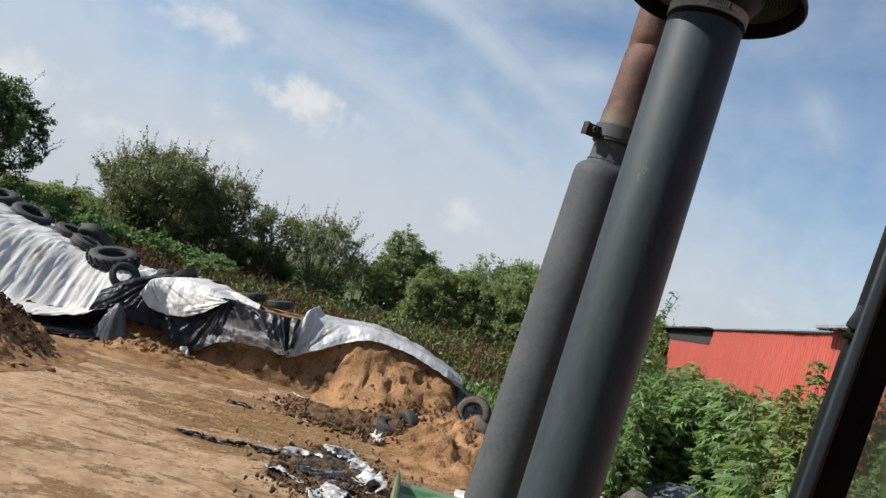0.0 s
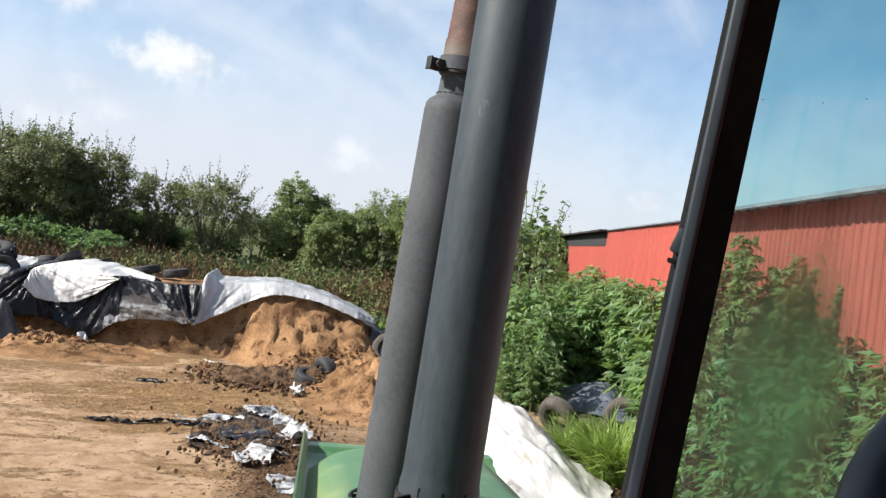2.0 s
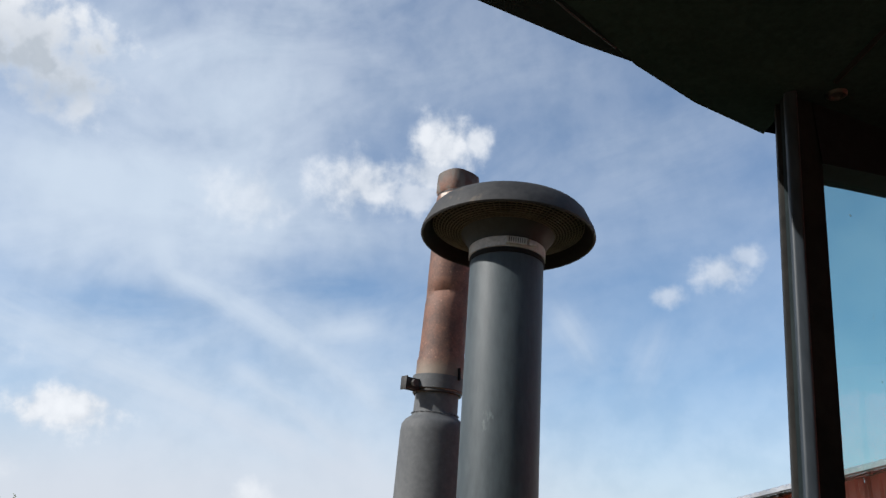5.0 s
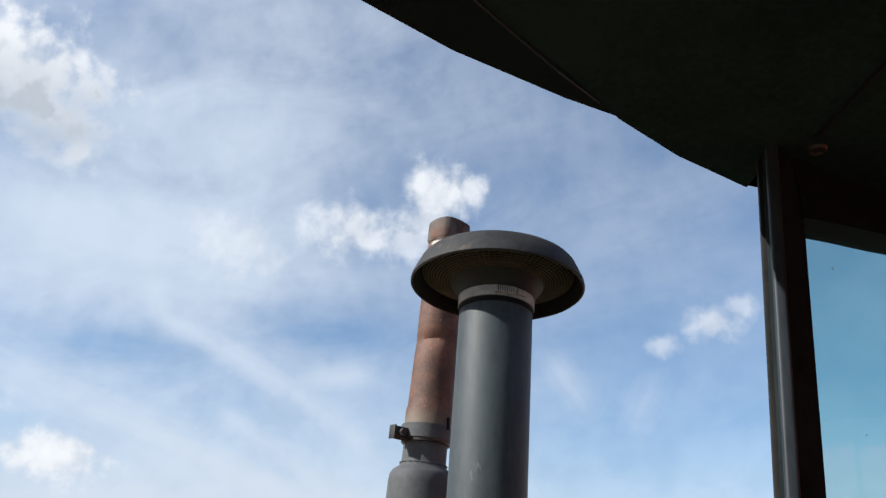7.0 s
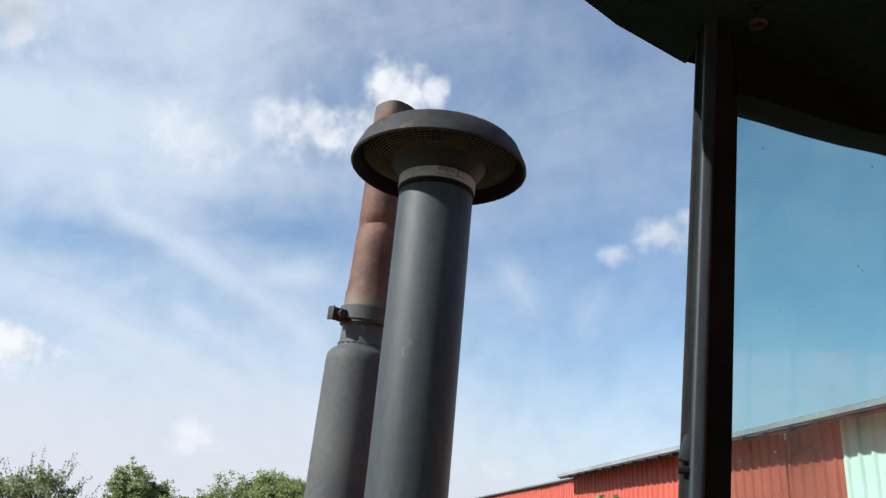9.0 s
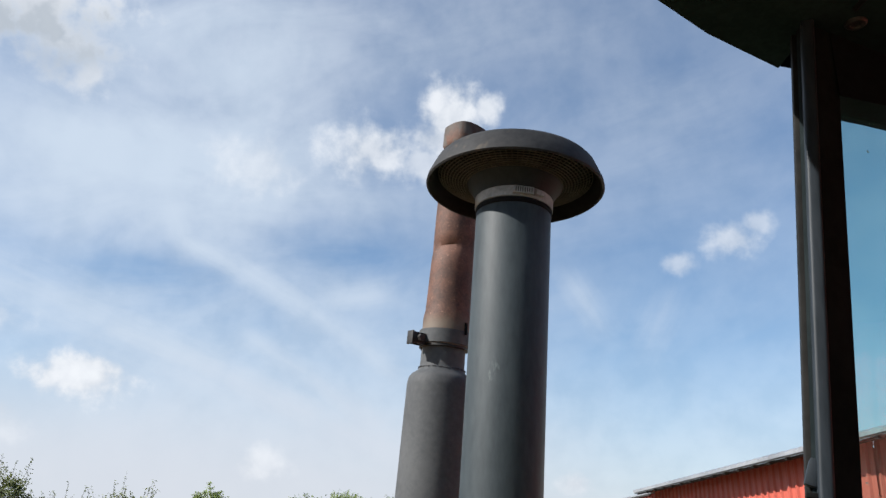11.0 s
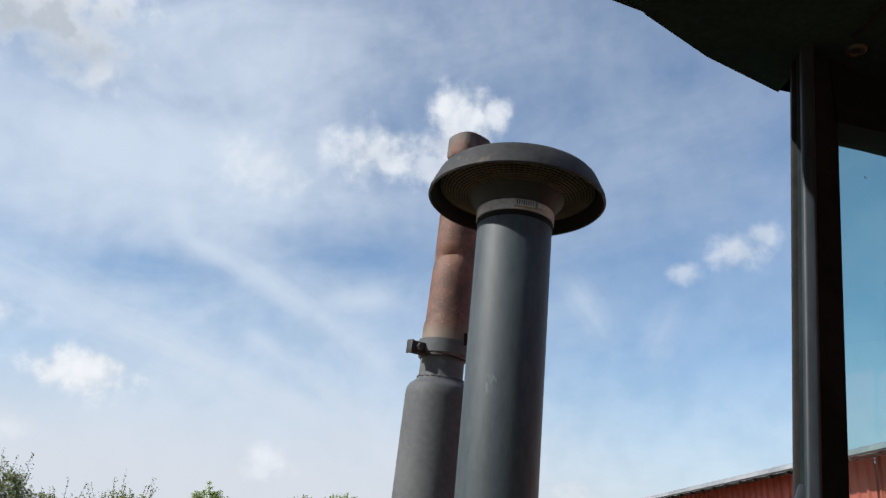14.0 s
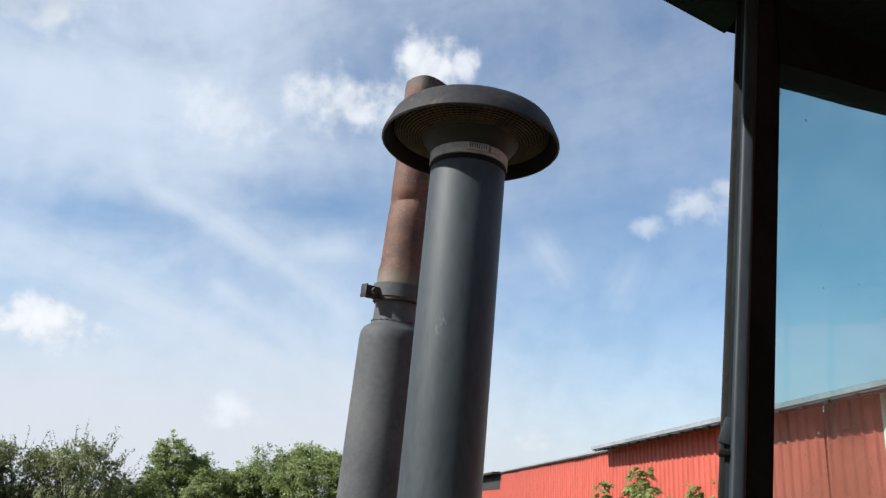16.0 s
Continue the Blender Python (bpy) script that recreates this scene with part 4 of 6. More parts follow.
        part("spoke", tube([m @ Vector((0, 0, -0.03)), m @ Vector((R * 0.5 * math.cos(a), R * 0.5 * math.sin(a), -0.015)), m @ Vector((R * math.cos(a), R * math.sin(a), 0))], 0.009, 10), WHEEL_RIM, wheel)
    part("column", tube([m @ Vector((0, 0, -0.02)), m @ Vector((0.05, 0.12, -0.75))], 0.03, 16), CAB, tractor)


def build_under():
    """Cab floor, frame and wheels, that carry what is seen."""
    part("cab_floor", box((1.5, 1.6, 0.06), pose(0.45, -0.25, 1.25, 0, 0, -4), 0.01), CAB, tractor)
    part("firewall", box((0.95, 0.04, 0.95), pose(0.44, 0.56, 1.72, 0, 0, -4), 0.01), CAB, tractor)
    part("frame", box((0.36, 3.2, 0.55), pose(0.40, 0.75, 1.10, 0, 0, -4), 0.04), CAB, tractor)
    for x, y, r, w in ((-0.50, -0.75, 0.80, 0.42), (1.30, -0.88, 0.80, 0.42), (-0.15, 1.72, 0.52, 0.30), (1.02, 1.63, 0.52, 0.30)):
        m = pose(x, y, r + 0.005, 0, 90, -4)
        wheel = part("wheel", lathe([(0.16, -w * 0.3), (r * 0.62, -w * 0.42), (r * 0.9, -w * 0.5), (r, -w * 0.4), (r, w * 0.4), (r * 0.9, w * 0.5), (r * 0.62, w * 0.42), (0.16, w * 0.3)], m, 40), RUBBER_SHADE, tractor, "black tractor tyre on its rim")
        part("rim", lathe([(0.0, -w * 0.2), (0.2, -w * 0.22), (r * 0.60, -w * 0.38), (r * 0.61, w * 0.38), (0.2, w * 0.22), (0, w * 0.2)], m, 32), YELLOW, wheel)
    for s in (-0.62, 1.06):
        part("axle", tube([(s + 0.1, 1.70 - 0.07 * s, 0.55), (0.40, 1.70, 0.75)], 0.06, 12), CAB, tractor)
        part("axle", tube([(s, -0.80, 0.80), (0.40, -0.80, 0.95)], 0.09, 12), CAB, tractor)


build_intake()
build_exhaust()
build_hood()
build_cab()
build_under()

# ---- barn ----
BARN_AZ, BARN_OFF, EAVE = 14.0, 4.3, 3.85
BARN = pose(0, 0, 0, 0, 0, -BARN_AZ) @ pose(BARN_OFF, 0, 0)      # y along the wall, x into the barn


def build_barn():
    barn = empty("barn", *(BARN @ Vector((3, 25, 0))), "long red corrugated metal barn with grey roof", "barn")
    # one ribbed sheet, shared by all
    width, h = 0.914, EAVE
    prof = []
    for k in range(5):
        s = k * width / 5
        prof += [(s, 0.0), (s + 0.085, 0.0), (s + 0.098, -0.026), (s + 0.122, -0.026), (s + 0.130, 0.016), (s + 0.146, 0.016), (s + 0.152, 0.0)]
    prof.append((width - 0.002, 0.0))
    verts = [(x, y, z) for y, x in prof for z in (0.0, 1.0)]
    faces = [(2 * i, 2 * i + 2, 2 * i + 3, 2 * i + 1) for i in range(len(prof) - 1)]
    k = len(verts)
    verts += [(x + 0.012, y, z) for x, y, z in verts]
    faces += [tuple(reversed([j + k for j in f])) for f in faces]
    mesh = bpy.data.meshes.new("wall_sheet")
    mesh.from_pydata(verts, [], faces)
    mesh.materials.append(RED)
    pale = mesh.copy()
    pale.materials.clear()
    pale.materials.append(PALE_SHEET)
    rng = random.Random(5)
    for i in range(-6, 52):
        s = i * width + (0.29 if i < 10 else 0.0)
        low_wall = s > 14.6
        ob = link_part("wall_sheet", pale if 2.5 < s < 6.2 else mesh, barn)
        ob.matrix_basis = BARN @ pose(rng.uniform(-0.006, 0.006) - (0.014 if i < 10 else 0.0), s, 0, 0, rng.uniform(-0.12, 0.12), 0) @ Matrix.Diagonal((1, 1, (EAVE - 0.03 if low_wall else EAVE) + rng.uniform(-0.012, 0.012), 1))
        ob.matrix_parent_inverse = wmat(barn).inverted()

    def slab(name, s0, s1, x0, z0, x1, z1, thick, mat, label, ribs=0.0):
        bm = bmesh.new()
        n = max(1, int((s1 - s0) / 0.1143)) if ribs else 1
        rows = []
        for i in range(n + 1):
            s = s0 + (s1 - s0) * i / n
            r = ribs if i % 2 else 0.0
            rows.append([bm.verts.new(BARN @ Vector(p)) for p in ((x0, s, z0 + r), (x1, s, z1 + r), (x1, s, z1 - thick), (x0, s, z0 - thick))])
        for a, b in zip(rows, rows[1:]):
            for j in range(4):
                bm.faces.new((a[j], b[j], b[(j + 1) % 4], a[(j + 1) % 4]))
        bm.faces.new(rows[0][::-1]), bm.faces.new(rows[-1])
        return part(name, bm, mat, barn, label, smooth=False)

    slab("roof", -6.0, 14.7, -0.36, EAVE - 0.01, 6.0, EAVE + 1.6, 0.03, ROOF_TIN, "grey ribbed metal roof with overhang", 0.02)
    slab("roof", 14.7, 47.4, -0.06, EAVE - 0.02, 6.0, EAVE + 1.4, 0.03, ROOF_TIN, "grey ribbed metal roof", 0.018)
    slab("soffit", -6.0, 14.65, -0.31, EAVE - 0.05, 0.05, EAVE + 0.02, 0.02, DARK_TRIM, "dark underside of the eave")
    slab("fascia", -6.0, 14.65, -0.352, EAVE - 0.022, -0.332, EAVE - 0.018, 0.036, DARK_TRIM, "dark board along the eave")
    slab("eave_edge", 14.75, 26.9, -0.075, EAVE - 0.035, -0.03, EAVE - 0.035, 0.03, DARK_TRIM, "dark thin eave edge")
    slab("eave_edge", 26.9, 47.4, -0.30, EAVE - 0.02, 0.0, EAVE + 0.0, 0.06, DARK_TRIM, "dark overhanging eave")
    # dark opening band under the far eave
    slab("vent_band", 27.0, 47.4, -0.035, EAVE - 0.07, -0.03, EAVE - 0.07, 0.46, DARK_TRIM, "dark vent band under the eave")
    for i in range(46):
        s = -5.8 + i * 0.44
        part("rafter_tail", box((0.05, 0.05, 0.045), BARN @ pose(-0.31, s, EAVE - 0.06), 0.004), DARK_TRIM, barn)
    slab("end_wall", 47.2, 47.4, 0.02, EAVE + 0.02, 6.0, EAVE + 1.3, EAVE, RED, "red end wall")
    slab("back_wall", -6.0, 47.4, 5.9, EAVE + 1.3, 6.0, EAVE + 1.3, EAVE + 1.3, RED, "red back wall")


build_barn()

# ---- silage heap ----
FRONT = [(-16, 12.5), (-8, 15.2), (-6, 16.4), (-4.1, 17.4), (-2.6, 17.1), (-1.8, 16.9), (-1, 16.9), (-0.2, 16.5), (0.3, 16.0), (1.1, 15.2), (2.0, 14.9), (2.6, 15.2), (3.2, 16.4), (3.8, 18.0)]
TOP = [(-16, 2.8), (-9, 1.9), (-8, 1.7), (-6.3, 1.35), (-5, 1.2), (-4, 1.2), (-2.5, 1.2), (-1, 1.25), (0.0, 1.42), (0.8, 1.42), (1.4, 1.25), (2.2, 0.90), (2.9, 0.50), (3.8, 0.0)]
WIDE = [(-16, 5.0), (-6.2, 3.0), (-4.8, 1.4), (-3.5, 0.9), (-2.4, 0.8), (-1.8, 1.3), (-0.6, 1.4), (0.0, 1.5), (0.4, 1.9), (1.1, 2.6), (2.0, 2.8), (2.8, 2.3), (3.8, 1.6)]


def heap_s(x, y):
    """How far up the face a place lies: 0 at its foot, 1 at its crest. The face is steep below the hanging film."""
    cut = 0.30 * smooth01((0.1 - x) / 0.8) * smooth01((x + 5.0) / 0.8)
    return (y - lerp(x, FRONT) - cut) / max(0.4, lerp(x, WIDE) - cut)


def heap_base(x, y):
    """The heap's smooth form."""
    s = heap_s(x, y)
    z = lerp(x, TOP) * smooth01(s) * (1 - 0.75 * smooth01((y - 21) / 6))
    z = max(z, 0.50 * math.exp(-(((x - 2.3) / 0.95) ** 2 + ((y - 14.6) / 1.5) ** 2)))
    z = max(z, 0.75 * math.exp(-(((x + 5.9) / 0.8) ** 2 + ((y - 14.0) / 1.2) ** 2)))
    z = max(z, 0.20 * math.exp(-(((x + 3.6) / 1.2) ** 2 + ((y - 16.7) / 0.8) ** 2)))
    return z


def heap_z(x, y):
    z = heap_base(x, y)
    if z < 0.015:
        return z - 0.05
    s = heap_s(x, y)
    rough = smooth01(z / 0.25) * (1 - 0.85 * smooth01((s - 0.66) / 0.25)) * (1 - 0.92 * smooth01((-2.0 - x) / 0.4) * smooth01((s - 0.05) / 0.2))
    talus = 0.16 * math.exp(-((s + 0.12) / 0.35) ** 2) * (0.5 + fbm(x * 1.7, y * 1.7, 5.0)) * smooth01((x + 0.6) / 0.8) if x < 2.6 else 0.0
    lumps = abs(fbm(x * 1.3, y * 1.3, 1.0, 5)) * 0.24 - 0.06
    # ridges that run down the cut face, broken into clods
    along_x, down = x + 0.55 * (y - 16.0), y - 0.3 * x
    gully = (0.24 * (0.35 - abs(fbm(along_x * 1.5, down * 0.55, 21.0, 5))) + 0.10 * (0.3 - abs(fbm(along_x * 4.2, down * 2.0, 27.0, 3)))) * smooth01((x + 0.3) / 0.7)
    clods = 0.14 * (0.3 - abs(fbm(x * 3.6, y * 3.6, 3.0, 4))) + 0.075 * fbm(x * 8, y * 8, 7.0, 3) + gully
    return z + rough * (lumps + clods) + max(0.0, talus) - 0.015


def build_heap():
    xs = list(np.arange(-15.0, -6.0, 0.25)) + list(np.arange(-6.0, 3.9, 0.07))
    ys = list(np.arange(12.0, 19.2, 0.07)) + list(np.arange(19.2, 27.2, 0.3))
    w = len(xs)
    zs = [[heap_z(x, y) for x in xs] for y in ys]
    verts = [(x + 0.05 * fbm(x * 3, y * 3, 9.0, 2), y + 0.05 * fbm(x * 3, y * 3, 11.0, 2), zs[j][i]) for j, y in enumerate(ys) for i, x in enumerate(xs)]
    faces = []
    for j in range(len(ys) - 1):
        for i in range(w - 1):
            if max(zs[j][i], zs[j][i + 1], zs[j + 1][i], zs[j + 1][i + 1]) > -0.04:
                faces.append((j * w + i, j * w + i + 1, (j + 1) * w + i + 1, (j + 1) * w + i))
    ob = raw("silage_heap", verts, faces, SILAGE, smooth=True)
    tagged(ob, "orange-brown open face of a cut silage heap", "silage heap")


build_heap()


def drape(name, label, x0, x1, back, edge, hem, mat, nx=90, lift=0.03, folds=1.0, seed=0.0, flare=0.10, mats=None, pick=None, peak=None, out=None, pleat=0.0):
    """Plastic film over the heap: from back to its edge along the top, then hanging to its hem. peak: an upright fold (x, height)."""
    top_n, low_n = 26, 26
    verts, cols = [], 0
    for i in range(nx + 1):
        u = i / nx
        x = x0 + (x1 - x0) * u
        ye, yb, zh = edge(x), back(x), hem(x)
        cols = 0
        for k in range(top_n + 1):
            t = k / top_n
            y = yb + (ye - yb) * t
            wr = folds * (0.045 * fbm(x * 1.6 + 0.7 * y, y * 0.5, seed, 4) + 0.02 * math.sin(x * 9 + 3 * fbm(x, y, seed + 4)) * t + 0.05 * max(0.0, 1 - 5 * abs(fbm(x * 1.9 + 0.9 * y, y * 1.3 - 0.6 * x, seed + 12, 3))))
            stand = peak[1] * math.exp(-((x - peak[0]) / 0.10) ** 2) * t ** 2 if peak else 0.0
            verts.append((x + 0.03 * fbm(x * 2, y, seed + 8), y, heap_base(x, y) + lift + 0.06 + wr + stand + pleat * fbm(x * 8 + 0.8 * y, y * 0.5, seed + 21, 3)))
            cols += 1
        z_e = heap_base(x, ye) + lift + 0.06 + (peak[1] * math.exp(-((x - peak[0]) / 0.10) ** 2) if peak else 0.0)
        for k in range(1, low_n + 1):
            t = k / low_n
            fold = folds * (0.10 * abs(fbm(x * 2.8 + 0.9 * t, t * 0.9, seed + 2, 4)) + 0.012 * (1 + math.sin(x * 15 + 4 * fbm(x * 1.2, t, seed + 6))) + 0.10 * max(0.0, 1 - 4.5 * abs(fbm(x * 2.0 + 1.1 * t, t * 1.2, seed + 13, 3))))
            y = ye - pleat * (0.5 + fbm(x * 8 + 0.6 * t, t * 0.5, seed + 23, 3)) - flare * math.sin(t * math.pi * 0.55) - (lerp(x, WIDE) * 0.16 + 0.16 if out is None else out) * t - fold * (0.3 + 0.9 * t)
            z = z_e + (zh - z_e) * t + 0.03 * fbm(x * 4, t * 2, seed + 3) * t
            verts.append((x + 0.05 * t * fbm(x * 3, t, seed + 5), y, max(z, 0.02)))
            cols += 1
    faces, index = [], []
    for i in range(nx):
        for k in range(cols - 1):
            a = i * cols + k
            faces.append((a, a + cols, a + cols + 1, a + 1))
            index.append(pick(x0 + (x1 - x0) * (i + 0.5) / nx, k / (cols - 1)) if pick else 0)
    ob = raw(name, verts, faces, mats or mat, smooth=True, index=index if pick else None)
    mod = ob.modifiers.new("thickness", "SOLIDIFY")
    mod.thickness, mod.offset = 0.006, 0.0
    return tagged(ob, label, "tarp")


def crest(f):
    return lambda x: lerp(x, FRONT) + f * lerp(x, WIDE)


def sheet(name, label, x0, x1, top, hem, off_top, off_hem, mats, seed, gathers, nx=110, nt=44, bulge=0.06, amp=1.0, back=1.3, drop=0.10, pick=None):
    """A hanging sheet of film. top and hem: (x, height) pairs; the folds fan out from the gathers (x, height, folds, depth)."""
    verts, faces, index = [], [], []
    nb = 8
    cols = nb + nt + 1
    for i in range(nx + 1):
        x = x0 + (x1 - x0) * i / nx
        zt, zh = lerp(x, top) + 0.012 * fbm(x * 5, 0.0, seed), lerp(x, hem) + 0.018 * fbm(x * 7, 3.0, seed)
        yt, yh = lerp(x, FRONT) + lerp(x, off_top), lerp(x, FRONT) + lerp(x, off_hem)
        for k in range(nb):
            t = k / nb
            verts.append((x + 0.02 * fbm(x * 3, t, seed + 2), yt + back * (1 - t), zt - drop * (1 - t) + 0.03 * fbm(x * 3, t * 3, seed + 3) * (1 - t)))
        for k in range(nt + 1):
            t = k / nt
            z = zt + (zh - zt) * t
            out = bulge * math.sin(math.pi * min(1.0, t ** 0.75)) + 0.03 * fbm(x * 1.7, z * 1.7, seed + 5)
            for gx, gz, folds, depth in gathers:
                r = math.hypot(x - gx, z - gz)
                a = math.atan2(z - gz, x - gx)
                ridge = 1 - 2.4 * abs(fbm(a * folds, r * 0.7, seed + 7 + gx, 3))
                out += amp * depth * ridge * smooth01(r / 0.2) * math.exp(-r / 1.1)
            out += amp * 0.012 * (1 - 2 * abs(fbm(x * 4 + z * 2, z * 3 - x, seed + 11, 4)))
            verts.append((x + 0.02 * fbm(z * 4, x * 2, seed + 13), yt + (yh - yt) * t - out, z))
    for i in range(nx):
        for k in range(cols - 1):
            a = i * cols + k
            faces.append((a, a + cols, a + cols + 1, a + 1))
            index.append(pick(x0 + (x1 - x0) * (i + 0.5) / nx, max(0.0, (k - nb) / nt)) if pick else 0)
    ob = raw(name, verts, faces, mats, smooth=True, index=index)
    mod = ob.modifiers.new("thickness", "SOLIDIFY")
    mod.thickness, mod.offset = 0.004, 0.0
    return tagged(ob, label, "tarp")


drape("white_tarp", "white wrinkled plastic tarp sloping down the heap", -14.0, -5.12, lambda x: 23.0, lambda x: lerp(x, FRONT) + lerp(x, [(-14, 1.5), (-6, 0.9), (-5.1, 0.8)]),
      lambda x: lerp(x, [(-14, 0.5), (-6.0, 0.27), (-5.5, 0.40), (-5.1, 0.62)]), WHITE_FILM, 400, 0.03, 0.6, 1.0, pleat=0.032)
drape("black_tarp", "black plastic band below the white tarp", -8.0, -4.95, lambda x: lerp(x, FRONT) + 0.9, lambda x: lerp(x, FRONT) + 0.42, lambda x: 0.04, BLACK_FILM, 90, 0.02, 1.0, 4.0, 0.12)
sheet("black_tarp", "crumpled black plastic between two white tarps", -5.42, -4.40, [(-5.42, 0.90), (-5.2, 1.12), (-4.9, 1.32), (-4.4, 1.47)], [(-5.42, 0.42), (-5.0, 0.55), (-4.4, 0.85)], [(-5.4, 1.05), (-4.4, 1.05)], [(-5.4, 0.55), (-4.4, 0.50)],
      [BLACK_FILM], 24.0, [(-4.4, 1.5, 5.0, 0.09)], 70, 30, bulge=0.04, amp=1.3, back=1.4, drop=-0.05)
sheet("black_tarp", "shiny black plastic tarp hanging in long folds", -5.05, -2.72, [(-5.05, 0.72), (-4.5, 0.98), (-4.0, 1.00), (-3.3, 1.15), (-2.95, 1.40), (-2.72, 1.42)],
      [(-5.05, 0.26), (-4.7, 0.44), (-4.4, 0.49), (-4.0, 0.40), (-3.6, 0.26), (-3.34, 0.13), (-3.1, 0.22), (-2.95, 0.38), (-2.72, 0.50)],
      [(-5, 0.52), (-2.7, 0.60)], [(-5, 0.34), (-2.7, 0.30)], [BLACK_FILM], 4.0, [(-2.85, 1.55, 5.0, 0.085), (-4.5, 1.1, 3.0, 0.06)], 130, bulge=0.05)
sheet("white_tarp", "white plastic tarp bulging over the heap edge", -4.56, -2.82, [(-4.56, 1.38), (-4.4, 1.46), (-4.2, 1.51), (-3.9, 1.56), (-3.3, 1.52), (-3.0, 1.42), (-2.82, 1.36)],
      [(-4.56, 1.05), (-4.4, 0.86), (-4.2, 0.79), (-4.0, 0.76), (-3.6, 0.82), (-3.25, 1.00), (-3.0, 1.22), (-2.82, 1.35)],
      [(-4.6, 0.95), (-2.8, 0.75)], [(-4.6, 0.34), (-2.8, 0.40)], [WHITE_FILM], 7.0, [(-4.62, 1.52, 4.0, 0.075), (-2.7, 1.38, 4.0, 0.05)], 130, bulge=0.15, amp=1.0, back=2.2, drop=0.02)
sheet("white_tarp", "far strip of white plastic tarp behind the bulge", -3.5, -2.3, [(-3.5, 1.46), (-2.9, 1.48), (-2.3, 1.36)], [(-3.5, 1.2), (-2.3, 1.2)], [(-3.5, 2.2), (-2.3, 2.0)], [(-3.5, 1.9), (-2.3, 1.7)],
      [WHITE_FILM], 9.0, [(-3.6, 1.5, 3.0, 0.03)], 50, 14, back=1.2, drop=0.2)
DARK_TO = [(-3.02, 0.75), (-2.85, 0.35), (-2.6, 0.22), (-2.35, 0.34), (-2.0, 0.50), (-1.6, 0.66), (-1.35, 0.80), (-1.2, 0.70)]
sheet("grey_tarp", "half-clear plastic film hanging over black film", -3.02, -1.20, [(-3.02, 1.38), (-2.8, 1.41), (-2.2, 1.36), (-1.7, 1.37), (-1.3, 1.40), (-1.2, 1.38)],
      [(-3.02, 0.33), (-2.75, 0.52), (-2.5, 0.61), (-2.1, 0.65), (-1.75, 0.665), (-1.45, 0.63), (-1.2, 0.62)], [(-3, 0.66), (-1.2, 0.62)], [(-3, 0.28), (-1.2, 0.26)],
      [HAZE_FILM, BLACK_FILM], 11.0, [(-1.24, 0.50, 5.0, 0.07), (-2.95, 1.45, 4.0, 0.055)], 130, bulge=0.04, pick=lambda x, t: 1 if t < lerp(x, DARK_TO) + 0.16 * fbm(x * 5, t * 2.5, 3.3) else 0)
sheet("white_tarp", "milky translucent plastic film along the cut edge", -1.26, 2.38,
      [(-1.26, 1.20), (-1.16, 1.58), (-1.10, 1.67), (-1.04, 1.62), (-0.95, 1.51), (-0.7, 1.50), (-0.2, 1.54), (0.28, 1.61), (0.7, 1.56), (1.09, 1.48), (1.54, 1.38), (2.0, 1.21), (2.38, 1.06)],
      [(-1.26, 0.60), (-0.97, 0.76), (-0.66, 0.92), (-0.3, 1.12), (0.0, 1.29), (0.25, 1.37), (0.48, 1.39), (1.1, 1.34), (1.56, 1.21), (2.0, 1.06), (2.38, 0.90)],
      [(-1.26, 0.60), (-0.7, 0.95), (0.0, 1.20), (0.5, 1.60), (1.1, 2.10), (2.0, 2.20), (2.4, 2.1)], [(-1.26, 0.25), (-0.7, 0.55), (0.0, 0.95), (0.5, 1.35), (1.1, 1.85), (2.0, 2.00), (2.4, 1.9)],
      [CLEAR_FILM], 15.0, [(-1.24, 0.50, 6.0, 0.06), (2.5, 0.95, 5.0, 0.03)], 170, 30, bulge=0.03, amp=0.8, back=2.4, drop=0.03)
drape("black_tarp", "crumpled end of black plastic film", 2.3, 3.0, crest(1.2), crest(0.72), lambda x: lerp(x, [(2.3, 0.42), (3.0, 0.12)]), BLACK_FILM, 30, 0.03, 1.3, 19.0, 0.1)

# ---- tyres ----


def tyre_mesh(radius, width, lugs, name, rubber=TYRE):
    """A tyre lying flat, hole upwards; with slanting lugs where it is a tractor's."""
    bm = bmesh.new()
    h, r = width / 2, radius
    prof = [(r * 0.56, -h * 0.55), (r * 0.60, -h * 0.92), (r * 0.76, -h * 1.02), (r * 0.92, -h * 0.88), (r * 0.985, -h * 0.6), (r, 0), (r * 0.985, h * 0.6), (r * 0.92, h * 0.88), (r * 0.76, h * 1.02), (r * 0.60, h * 0.92), (r * 0.56, h * 0.55), (r * 0.66, h * 0.3), (r * 0.68, -h * 0.3)]
    grow(bm, lathe(prof, Matrix(), 48, True))
    if not lugs:
        for z in (-0.35, 0.0, 0.35):
            grow(bm, lathe([(r * 0.99, z * h - 0.006), (r * 1.012, z * h + 0.012), (r * 1.012, z * h + 0.030), (r * 0.99, z * h + 0.045)], Matrix(), 48))
    mesh = bpy.data.meshes.new(name)
    bm.normal_update()
    bm.to_mesh(mesh)
    bm.free()
    for p in mesh.polygons:
        p.use_smooth = True
    mesh.set_sharp_from_angle(angle=radians(40))
    mesh.materials.append(rubber)
    return mesh


TRACTOR_TYRE, CAR_TYRE = tyre_mesh(0.54, 0.36, 18, "tractor_tyre"), tyre_mesh(0.31, 0.19, 0, "car_tyre")
TRUCK_TYRE = tyre_mesh(0.47, 0.27, 0, "truck_tyre")
DUSTY_CAR_TYRE = tyre_mesh(0.33, 0.21, 0, "dusty_car_tyre", DUSTY_TYRE)


